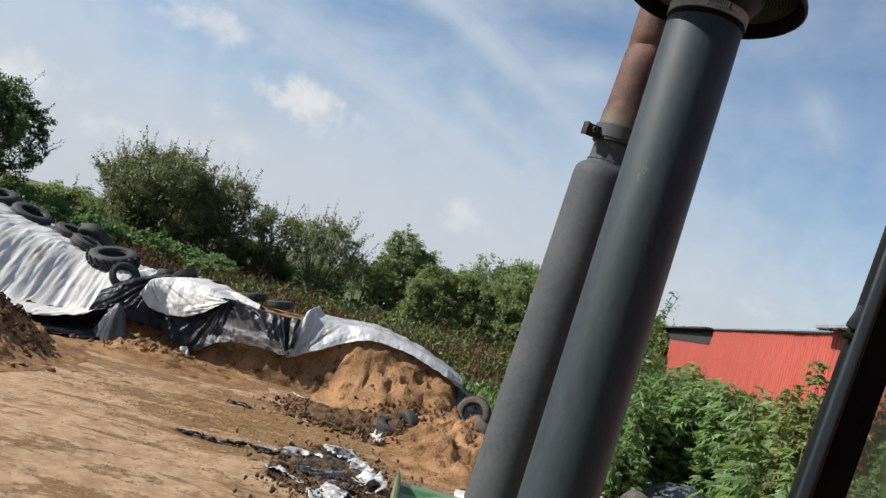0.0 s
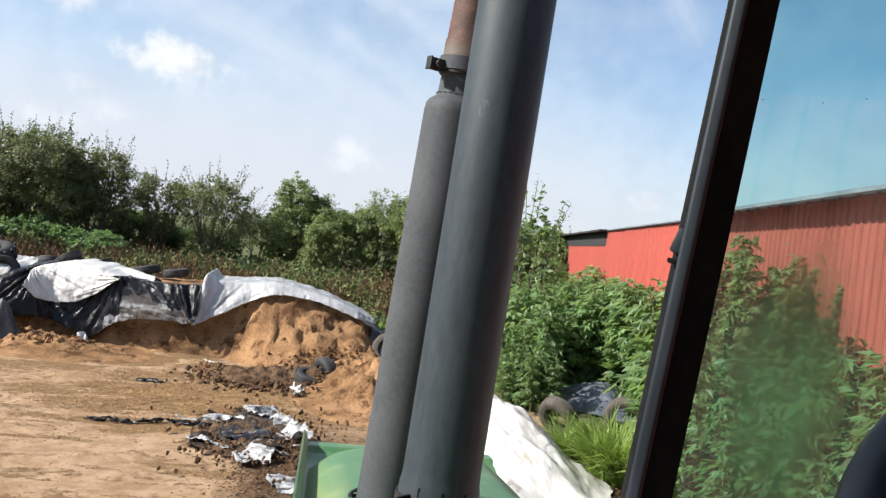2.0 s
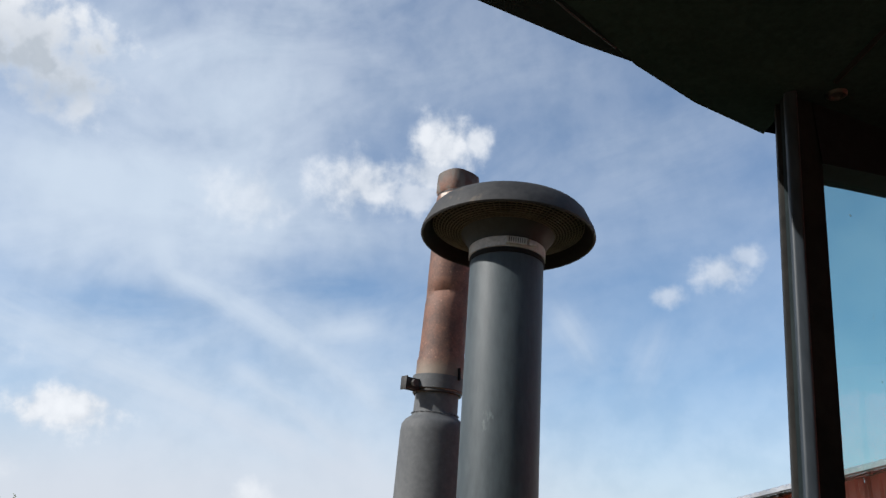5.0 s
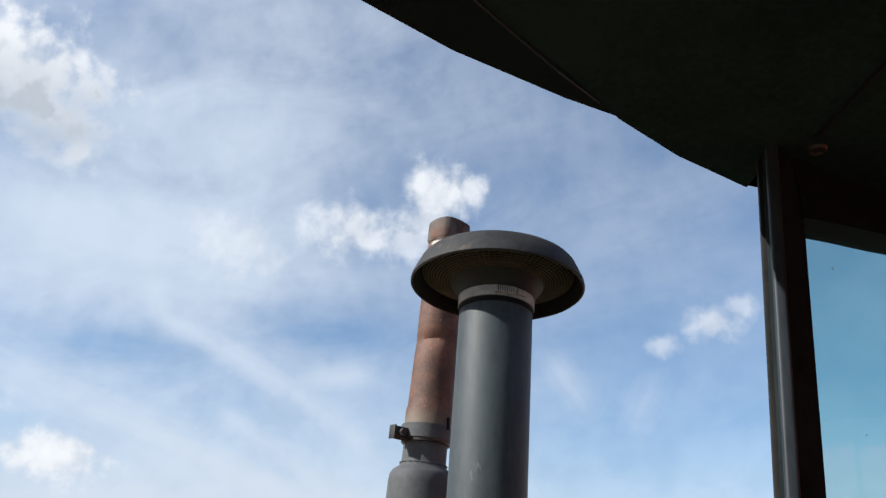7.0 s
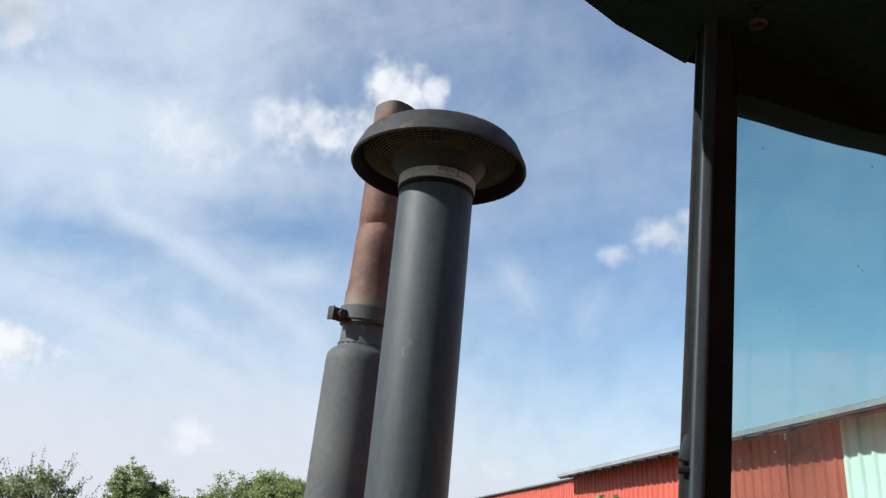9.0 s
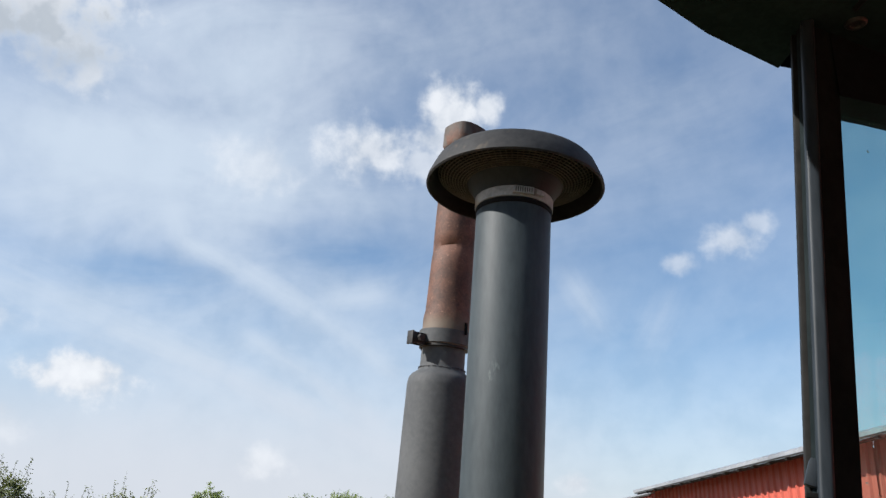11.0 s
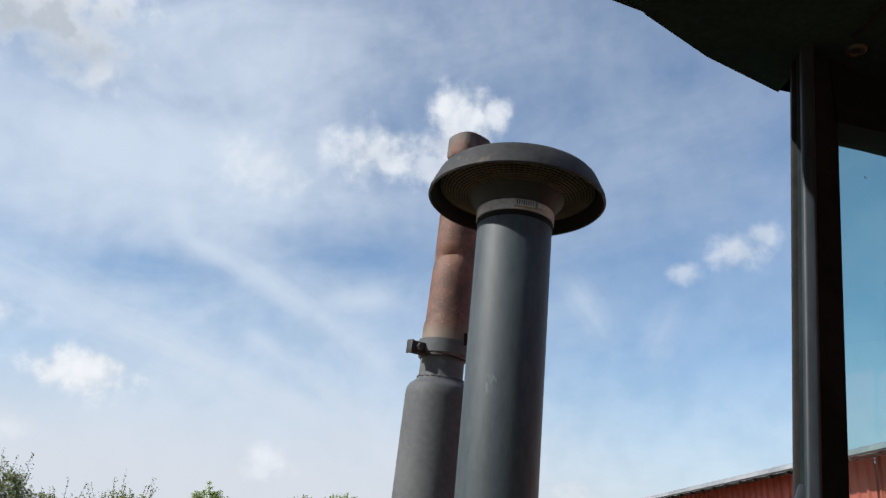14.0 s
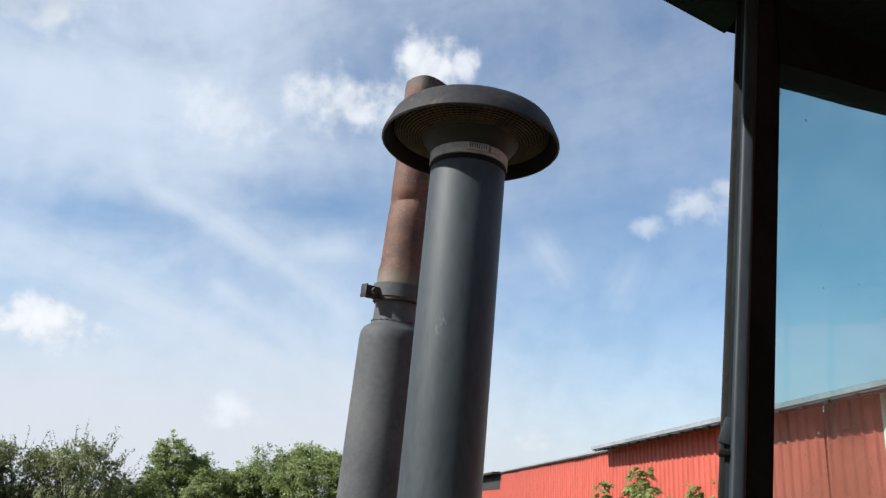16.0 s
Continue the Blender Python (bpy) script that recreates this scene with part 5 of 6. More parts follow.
def tyre(mesh, x, y, z, rx, ry, rz, label):
    ob = new("tyre", mesh)
    ob.matrix_basis = pose(x, y, z, rx, ry, rz)
    tagged(ob, label, "tyre", "old tyres weighing down the tarps")
    return ob


def on_heap(x, y):
    return heap_base(x, y) + 0.14


big_tyre = tyre(TRACTOR_TYRE, -5.75, 19.0, on_heap(-5.75, 19.0) + 0.08, 14, -12, 20, "large worn tractor tyre with lugs on the tarp")
first_lug = None
for k in range(36):
    side = 1 if k % 2 else -1
    if first_lug is None:
        first_lug = lug = part("lug", box((0.05, 0.045, 0.19), Matrix(), 0.008, 1), TYRE, big_tyre)
    else:
        lug = link_part("lug", first_lug.data, big_tyre)
    lug.matrix_basis = big_tyre.matrix_basis @ Matrix.Rotation(math.pi * k / 18, 4, "Z") @ pose(0.548, 0, side * 0.076, side * 38, 0, 0)
tyre(CAR_TYRE, -5.15, 18.1, on_heap(-5.15, 18.1) + 0.20, 62, 0, 25, "old car tyre leaning on the tarp")
for x, y, rx, ry in ((-6.6, 19.9, 8, -16), (-7.3, 20.6, 6, -14), (-8.3, 20.4, 12, -16), (-6.9, 21.0, 60, 10), (-9.4, 20.9, 8, -16), (-10.6, 20.6, 8, -14), (-11.8, 20.3, 70, 0),
                     (-4.75, 20.3, 14, -10), (-4.35, 20.0, 72, 14), (-3.75, 20.3, 30, 0), (-2.75, 20.9, 12, -6), (-2.05, 20.6, 8, -4)):
    tyre(TRUCK_TYRE if x < -6.5 else CAR_TYRE, x, y, on_heap(x, y) + (0.12 if rx > 40 else 0.03), min(rx, 38), ry, 31 * x, "old black car tyre lying on the tarp")
tyre(DUSTY_CAR_TYRE, 2.45, 15.2, heap_base(2.45, 15.2) + 0.30, 68, 12, -28, "grey dusty car tyre leaning on the silage")
tyre(DUSTY_CAR_TYRE, 2.75, 15.0, heap_base(2.75, 15.0) + 0.16, 20, 16, 40, "grey dusty car tyre lying on the silage")
tyre(CAR_TYRE, 1.30, 14.95, 0.22, 76, 0, 118, "dark tyre half buried in spoiled silage")
tyre(CAR_TYRE, 1.05, 14.75, 0.16, 12, 10, 0, "dark tyre lying in spoiled silage")

# ---- spoiled silage, clods, torn film ----


def clod_field(name, label, count, place, size, mat, seed, floor, flat=1.0):
    """Loose lumps, too many to tell apart."""
    rng = random.Random(seed)
    ico = bmesh.new()
    bmesh.ops.create_icosphere(ico, subdivisions=1, radius=1.0)
    ico.verts.ensure_lookup_table()
    base = [v.co.copy() for v in ico.verts]
    tris = [[v.index for v in f.verts] for f in ico.faces]
    ico.free()
    verts, faces = [], []
    for _ in range(count):
        x, y = place(rng)
        s = size * rng.uniform(0.35, 1.0) ** 1.6
        turn = Euler((rng.uniform(0, 6) * (flat == 1.0), rng.uniform(0, 6) * (flat == 1.0), rng.uniform(0, 6))).to_matrix()
        sc = Vector((rng.uniform(0.7, 1.5), rng.uniform(0.6, 1.2), rng.uniform(0.4, 0.8) * flat))
        k = len(verts)
        z = floor(x, y)
        for c in base:
            p = c * rng.uniform(0.5, 1.4)
            p = turn @ Vector((p.x * sc.x, p.y * sc.y, p.z * sc.z)) * s
            verts.append((x + p.x, y + p.y, z + p.z + s * 0.25))
        faces += [tuple(k + j for j in f) for f in tris]
    return tagged(raw(name, verts, faces, mat), label, "silage", kind="stuff")


def low_mound(name, label, cx, cy, rx, ry, h, mat, seed):
    """A rough low pile."""
    verts, faces, n = [], [], 60
    for j in range(n + 1):
        for i in range(n + 1):
            u, v = 2 * i / n - 1, 2 * j / n - 1
            x, y = cx + u * rx, cy + v * ry
            r = math.hypot(u, v) + 0.25 * fbm(x * 1.6, y * 1.6, seed)
            z = h * smooth01((1 - r) / 0.7) * (0.7 + 0.9 * abs(fbm(x * 3.2, y * 3.2, seed + 1, 5))) + 0.03 * fbm(x * 9, y * 9, seed + 2, 3)
            verts.append((x, y, max(ground_z(x, y), heap_z(x, y)) + z - 0.03))
    for j in range(n):
        for i in range(n):
            faces.append((j * (n + 1) + i, j * (n + 1) + i + 1, (j + 1) * (n + 1) + i + 1, (j + 1) * (n + 1) + i))
    return tagged(raw(name, verts, faces, mat, smooth=True), label, "silage", kind="stuff")


low_mound("spoiled_silage", "low rough pile of dark spoiled silage", 0.35, 15.1, 1.35, 1.0, 0.20, SPOILED, 51)
low_mound("silage_pile", "brown crumbled silage pile before the black tarp", -4.35, 17.15, 0.95, 0.42, 0.20, SILAGE, 61)
low_mound("spoiled_silage", "dark wet silage litter under torn film", 0.15, 11.0, 0.9, 1.5, 0.10, SPOILED, 55)


def spread_at(cx, cy, sx, sy):
    return lambda rng: (rng.gauss(cx, sx), rng.gauss(cy, sy))


def either(x, y):
    return max(ground_z(x, y), heap_z(x, y))


clod_field("spoiled_silage", "dark crumbled spoiled silage lumps on the ground", 1700, spread_at(0.35, 14.95, 0.55, 0.42), 0.055, SPOILED, 3, lambda x, y: either(x, y) + 0.06 * math.exp(-((x - .4) ** 2 + (y - 15.2) ** 2)))
clod_field("silage_litter", "brown chopped silage litter scattered over the yard", 12000, spread_at(-0.9, 13.3, 1.35, 1.15), 0.022, LITTER, 13, lambda x, y: either(x, y), 0.35)
clod_field("silage_litter", "dark chopped litter beside the tractor", 5000, lambda rng: (rng.gauss(0.25, 0.22), rng.uniform(6.2, 10.5)), 0.019, SPOILED, 14, lambda x, y: either(x, y), 0.5)
clod_field("spoiled_silage", "dark wet silage litter round the torn film", 1100, spread_at(0.25, 10.9, 0.42, 0.8), 0.035, SPOILED, 4, lambda x, y: either(x, y) + 0.05)
clod_field("silage_crumbs", "loose brown silage crumbs along the heap", 1500, lambda rng: (rng.uniform(-1.0, 2.6), 16.2 - abs(rng.gauss(0, 0.8))), 0.034, SILAGE, 5, either)
clod_field("silage_crumbs", "strewn silage crumbs and clods on the yard", 3000, lambda rng: (rng.gauss(-2.0, 2.2), rng.uniform(7.5, 17)), 0.016, LITTER, 6, either, 0.4)
clod_field("silage_clods", "brown clods at the foot of the black tarp", 170, spread_at(-4.0, 16.8, 0.6, 0.22), 0.075, SILAGE, 7, either)
clod_field("silage_clods", "brown clods of a small side heap", 420, spread_at(-5.8, 13.9, 0.45, 0.6), 0.06, SPOILED, 8, either)


def torn_film(name, label, path, width, mats, seed, nu=60, nv=10, height=0.05):
    """A crumpled strip of film lying along a path."""
    rng = random.Random(seed)
    pts = [Vector((*p, 0)) for p in path]
    verts, faces, index = [], [], []
    for i in range(nu + 1):
        f = i / nu * (len(pts) - 1)
        k = min(int(f), len(pts) - 2)
        c = pts[k].lerp(pts[k + 1], f - k)
        d = (pts[k + 1] - pts[k]).normalized()
        side = Vector((-d.y, d.x, 0))
        wd = width * (0.55 + 0.8 * abs(fbm(i * 0.16, seed, 0.0)))
        for j in range(nv + 1):
            t = j / nv - 0.5
            p = c + side * t * wd + d * 0.12 * fbm(i * 0.3, j * 0.5, seed)
            z = either(p.x, p.y) + 0.012 + height * abs(fbm(i * 0.17, j * 0.33, seed + 3, 3)) * 1.5
            verts.append((p.x, p.y, z))
    for i in range(nu):
        for j in range(nv):
            if fbm(i * 0.16, j * 0.3, seed + 9) > 0.22:
                continue
            a = i * (nv + 1) + j
            faces.append((a, a + nv + 1, a + nv + 2, a + 1))
            index.append(1 if fbm(i * 0.09, j * 0.16, seed + 6) > -0.06 else 0)
    ob = raw(name, verts, faces, mats, smooth=True, index=index)
    mod = ob.modifiers.new("thickness", "SOLIDIFY")
    mod.thickness, mod.offset = 0.004, 1.0
    return tagged(ob, label, "plastic film")


torn_film("film_strip", "long black torn film strip on the ground", [(-2.02, 11.42), (-1.5, 11.30), (-0.9, 11.42), (-0.35, 11.30)], 0.14, [BLACK_FILM, BLACK_FILM], 2, 60, 6, 0.06)
def crumpled(name, label, cx, cy, rx, ry, turn, mat, seed, height=0.10, n=60, base=0.01):
    """A ragged sheet of film thrown down in sharp folds."""
    verts, faces, keep = [], [], set()
    c, sn = math.cos(radians(turn)), math.sin(radians(turn))
    for j in range(n + 1):
        for i in range(n + 1):
            u, v = 2 * i / n - 1, 2 * j / n - 1
            px, py = u * rx, v * ry
            wx = px + 0.05 * fbm(px * 2.5, py * 2.5, seed + 1)
            wy = py + 0.05 * fbm(px * 2.5, py * 2.5, seed + 2)
            x, y = cx + wx * c - wy * sn, cy + wx * sn + wy * c
            fold = 1 - abs(fbm(px * 2.2 + 1.4 * py, py * 1.9, seed, 3)) * 2.6
            z = either(x, y) + base + height * max(0.0, fold) ** 1.6 * 0.8 + 0.12 * height * abs(fbm(px * 9, py * 9, seed + 4, 2))
            if math.hypot(u, v) + 0.95 * fbm(px * 2.4, py * 2.4, seed + 7, 2) < 0.86:
                keep.add(j * (n + 1) + i)
            verts.append((x, y, z))
    for j in range(n):
        for i in range(n):
            a = j * (n + 1) + i
            q = (a, a + 1, a + n + 2, a + n + 1)
            if all(k in keep for k in q):
                faces.append(q)
    ob = raw(name, verts, faces, mat, smooth=True)
    mod = ob.modifiers.new("thickness", "SOLIDIFY")
    mod.thickness, mod.offset = 0.003, 1.0
    return tagged(ob, label, "plastic film")


crumpled("film_sheet", "crumpled black silage film caked with brown litter", 0.10, 11.2, 0.75, 1.0, 0, CAKED_FILM, 5, 0.12)
crumpled("film_sheet", "crumpled white silage film by the litter edge", 0.26, 9.95, 0.36, 0.27, 20, SCRAP_FILM, 18, 0.13, base=0.03)
crumpled("film_sheet", "bunched white silage film beside the tractor", 0.62, 11.1, 0.20, 0.72, 8, SCRAP_FILM, 31, 0.16, base=0.05)
crumpled("film_sheet", "torn white film flap on black film", -0.45, 11.55, 0.50, 0.11, 8, SCRAP_FILM, 44, 0.08, base=0.06)
crumpled("film_sheet", "narrow white film flap at the litter edge", -0.42, 10.45, 0.42, 0.07, -40, SCRAP_FILM, 57, 0.06, base=0.04)
crumpled("film_sheet", "small white film piece on black film", 0.25, 12.2, 0.34, 0.30, 30, SCRAP_FILM, 70, 0.12, base=0.06)
crumpled("film_sheet", "dusty grey film piece between white pieces", 0.15, 10.7, 0.36, 0.34, 60, GREY_FILM, 83, 0.10, base=0.05)
crumpled("film_scrap", "white film scrap beside the tractor", 0.60, 9.0, 0.20, 0.30, 10, SCRAP_FILM, 96, 0.06)
crumpled("film_scrap", "white film scrap under the hood's edge", 0.46, 7.25, 0.16, 0.16, 10, SCRAP_FILM, 109, 0.05)
torn_film("film_scrap", "grey film scrap on the ground", [(-1.80, 14.15), (-1.55, 14.2), (-1.35, 14.1)], 0.16, [GREY_FILM, BLACK_FILM], 17, 16, 5, 0.05)
torn_film("film_scrap", "pale film scrap in spoiled silage", [(0.70, 14.4), (0.85, 14.0), (0.75, 13.7)], 0.22, [WHITE_FILM, GREY_FILM], 20, 24, 8, 0.10)
torn_film("film_scrap", "pale film scrap below the heap", [(-0.95, 16.6), (-0.75, 16.4), (-0.6, 16.35)], 0.12, [WHITE_FILM, WHITE_FILM], 23, 14, 5, 0.05)
torn_film("film_scrap", "black film over spoiled silage", [(1.0, 15.5), (1.25, 15.1), (1.3, 14.6)], 0.3, [BLACK_FILM, BLACK_FILM], 26, 24, 8, 0.16)

# ---- covered mound and plastic beside the barn ----


def film_mound(name, label, cx, cy, rx, ry, h, turn, mat, seed):
    verts, faces = [], []
    n, k = 120, 44
    for i in range(k + 1):
        t = i / k
        for j in range(n):
            a = 2 * math.pi * j / n
            e = 1 + 0.10 * fbm(math.cos(a) * 1.5, math.sin(a) * 1.5, seed)
            p = Vector((rx * t * e * math.cos(a), ry * t * e * math.sin(a), 0))
            p.rotate(Euler((0, 0, radians(turn))))
            z = h * (math.cos(t * math.pi) * 0.5 + 0.5) ** 0.8
            z += (0.08 * fbm(p.x * 2.2, p.y * 2.2, seed, 4) + 0.13 * (0.2 - abs(fbm(p.x * 1.8 + p.y, p.y * 0.8, seed + 3, 4)))) * (1 - t * 0.5) + 0.03 * math.sin(8 * a + 3 * fbm(p.x, p.y, seed)) * t
            verts.append((cx + p.x, cy + p.y, max(ground_z(cx + p.x, cy + p.y) + 0.012 + (0.02 * abs(fbm(p.x * 5, p.y * 5, seed))), z)))
    for i in range(k):
        for j in range(n):
            faces.append((i * n + j, i * n + (j + 1) % n, (i + 1) * n + (j + 1) % n, (i + 1) * n + j))
    return tagged(raw(name, verts, faces, mat, smooth=True), label, "tarp")


film_mound("grey_tarp", "bunched dark grey plastic film beside the black tarp", -4.80, 17.06, 0.47, 0.26, 0.80, 0, DULL_FILM, 29)
crumpled("film_scrap", "pale crumpled film scrap below the black tarp", -3.28, 16.95, 0.13, 0.12, 10, SCRAP_FILM, 122, 0.14, 30)
film_mound("white_tarp", "dirty white tarp over a low mound", 3.22, 10.6, 1.33, 2.3, 0.80, 10, WHITE_FILM, 31)
film_mound("black_tarp", "black plastic sheet on the ground among weeds", 6.7, 15.1, 1.0, 1.7, 0.42, 10, SHEEN_FILM, 37)
film_mound("black_tarp", "black plastic sheet strewn beside the weeds", 5.6, 8.9, 0.9, 1.2, 0.12, 20, SHEEN_FILM, 41)
film_mound("pale_tarp", "pale dusty plastic sheet beside the weeds", 5.9, 7.4, 0.8, 0.9, 0.15, 40, GREY_FILM, 43)
tyre(DUSTY_CAR_TYRE, 4.7, 12.0, 0.34, 62, 10, 120, "brown-grey dusty car tyre beside the white tarp")
tyre(DUSTY_CAR_TYRE, 5.9, 12.2, 0.36, 76, 0, 150, "car tyre standing in the weeds")

# ---- weeds ----


def at_az(az, d):
    return d * math.sin(radians(az)), d * math.cos(radians(az))


def lobed_leaf(size, lobes):
    """A flat lobed leaf from its stem along +y: outline points for a fan of faces."""
    pts = [(0, 0)]
    spread = [(-66, 0.66), (-33, 0.90), (0, 1.0), (33, 0.90), (66, 0.66)] if lobes == 5 else [(-42, 0.75), (0, 1.0), (42, 0.75)]
    for k, (a, l) in enumerate(spread):
        pts.append((size * l * math.sin(radians(a)), size * l * math.cos(radians(a))))
        if k < len(spread) - 1:
            b = (a + spread[k + 1][0]) / 2
            pts.append((size * 0.58 * math.sin(radians(b)), size * 0.58 * math.cos(radians(b))))
    return pts


def add_leaf(verts, faces, at, way, size, rng, droop, lobes=5):
    pts = lobed_leaf(size, lobes)
    way = way.normalized()
    side = way.cross(Vector((0, 0, 1)))
    side = side.normalized() if side.length > 1e-3 else Vector((1, 0, 0))
    up = side.cross(way)
    tilt = rng.uniform(-0.5, 0.5)
    side, up = side * math.cos(tilt) + up * math.sin(tilt), up * math.cos(tilt) - side * math.sin(tilt)
    k = len(verts)
    for x, y in pts:
        z = -droop * (y / size) ** 2 * size - 0.25 * abs(x) * rng.uniform(0.3, 1.0)
        verts.append(tuple(at + side * x + way * y + up * z))
    for i in range(1, len(pts) - 1):
        faces.append((k, k + i, k + i + 1))


def weed_meshes(seed, height, stems, wide=0.24, lean_by=0.09, leaf=1.0, first=0.10, more=0):
    rng = random.Random(seed)
    sv, sf, lv, lf = [], [], [], []

    def stem(points, r0, r1):
        k = len(sv)
        for i, p in enumerate(points):
            r = r0 + (r1 - r0) * i / (len(points) - 1)
            for j in range(5):
                sv.append((p.x + r * math.cos(j * 1.2566), p.y + r * math.sin(j * 1.2566), p.z))
        for i in range(len(points) - 1):
            for j in range(5):
                sf.append((k + i * 5 + j, k + i * 5 + (j + 1) % 5, k + (i + 1) * 5 + (j + 1) % 5, k + (i + 1) * 5 + j))

    for _ in range(stems):
        base = Vector((rng.gauss(0, wide), rng.gauss(0, wide), 0))
        lean = Vector((rng.gauss(0, lean_by), rng.gauss(0, lean_by), 1))
        h = height * rng.uniform(0.72, 1.0)
        pts = [base + lean * (h * t) + Vector((0.03 * math.sin(5 * t + rng.random()), 0.03 * math.cos(4 * t), 0)) for t in (0, 0.2, 0.4, 0.6, 0.8, 1.0)]
        stem(pts, 0.014, 0.004)
        n = int(h / 0.075)
        turn = rng.uniform(0, 6.28)
        for k in range(n):
            t = first + (1 - first) * k / n
            p = base + lean * (h * t)
            for s in range(2):
                a = turn + k * 1.57 + s * 3.14 + rng.uniform(-0.4, 0.4)
                reach = (0.32 * (1 - t) ** 0.7 + 0.08) * rng.uniform(0.5, 1.2)
                out = Vector((math.cos(a), math.sin(a), rng.uniform(0.0, 0.55))).normalized()
                tip = p + out * reach
                if reach > 0.13:
                    stem([p, p.lerp(tip, 0.5) + Vector((0, 0, 0.02)), tip], 0.005, 0.002)
                for _l in range((3 if reach > 0.13 else 2) + more):
                    q = p.lerp(tip, rng.uniform(0.35, 1.0))
                    w = (out + Vector((rng.gauss(0, 0.55), rng.gauss(0, 0.55), rng.uniform(-0.7, 0.25)))).normalized()
                    add_leaf(lv, lf, q, w, leaf * rng.uniform(0.11, 0.23) * (1.1 - 0.35 * t), rng, rng.uniform(0.25, 0.9), 5 if t < 0.8 else 3)
    return sv, sf, lv, lf


def weed(name, seed, height, stems, leaf_mat, label, *shape):
    sv, sf, lv, lf = weed_meshes(seed, height, stems, *shape)
    ob = empty(name, 0, 0, 0, label, "weed", "tall weeds along the barn")
    raw("stalk", sv, sf, STALK, ob)
    raw("foliage", lv, lf, leaf_mat, ob)
    return ob


WEEDS = [weed("tall_weed", 40 + k, 1.75, 7, LEAF_WEED, "tall green leafy weed with lobed leaves") for k in range(4)]
TALL = weed("tall_plant", 71, 3.55, 3, PLANT_TALL, "tall pale green plant with reddish leaves before the barn", 0.30, 0.06, 0.82, 0.30, 3)
DRY_WEED = weed("dry_weed", 61, 2.1, 5, LEAF_DRY, "tall browning weed with curled leaves")


def plant_weeds():
    rng = random.Random(17)
    spots = []
    wall = lambda s, off: BARN @ Vector((-off, s, 0))
    # s along the barn, distance from its wall, height
    for s in np.arange(5.0, 30.0, 0.60):
        for row in range(3):
            off = 0.45 + 0.62 * row + rng.uniform(-0.2, 0.2)
            p = wall(s + rng.uniform(-0.3, 0.3), off)
            if math.hypot((p.x - 7.2) / 1.1, (p.y - 16.4) / 1.9) < 1.0:
                continue
            if p.y < 11.5 and row == 2:
                continue
            if math.hypot(p.x, p.y) < 16.8 and math.degrees(math.atan2(p.x, p.y)) < 29.5:
                continue
            h = lerp(s, [(5, 1.7), (9, 1.9), (14, 2.1), (20, 2.45), (30, 2.6)]) * rng.uniform(0.75, 1.08) * (1.0, 0.92, 0.72)[row]
            spots.append((p.x, p.y, h))
    for k, (x, y, h) in enumerate(spots):
        src = WEEDS[k % 4]
        s = h / 1.75
        m = pose(x, y, ground_z(x, y) - 0.02, 0, 0, rng.uniform(0, 360))
        if k < 4:
            src.matrix_basis = m
            src.scale = (s, s, s)
            continue
        ob = copy_thing(src, m)
        ob.scale = (s, s, s)
    return spots


plant_weeds()


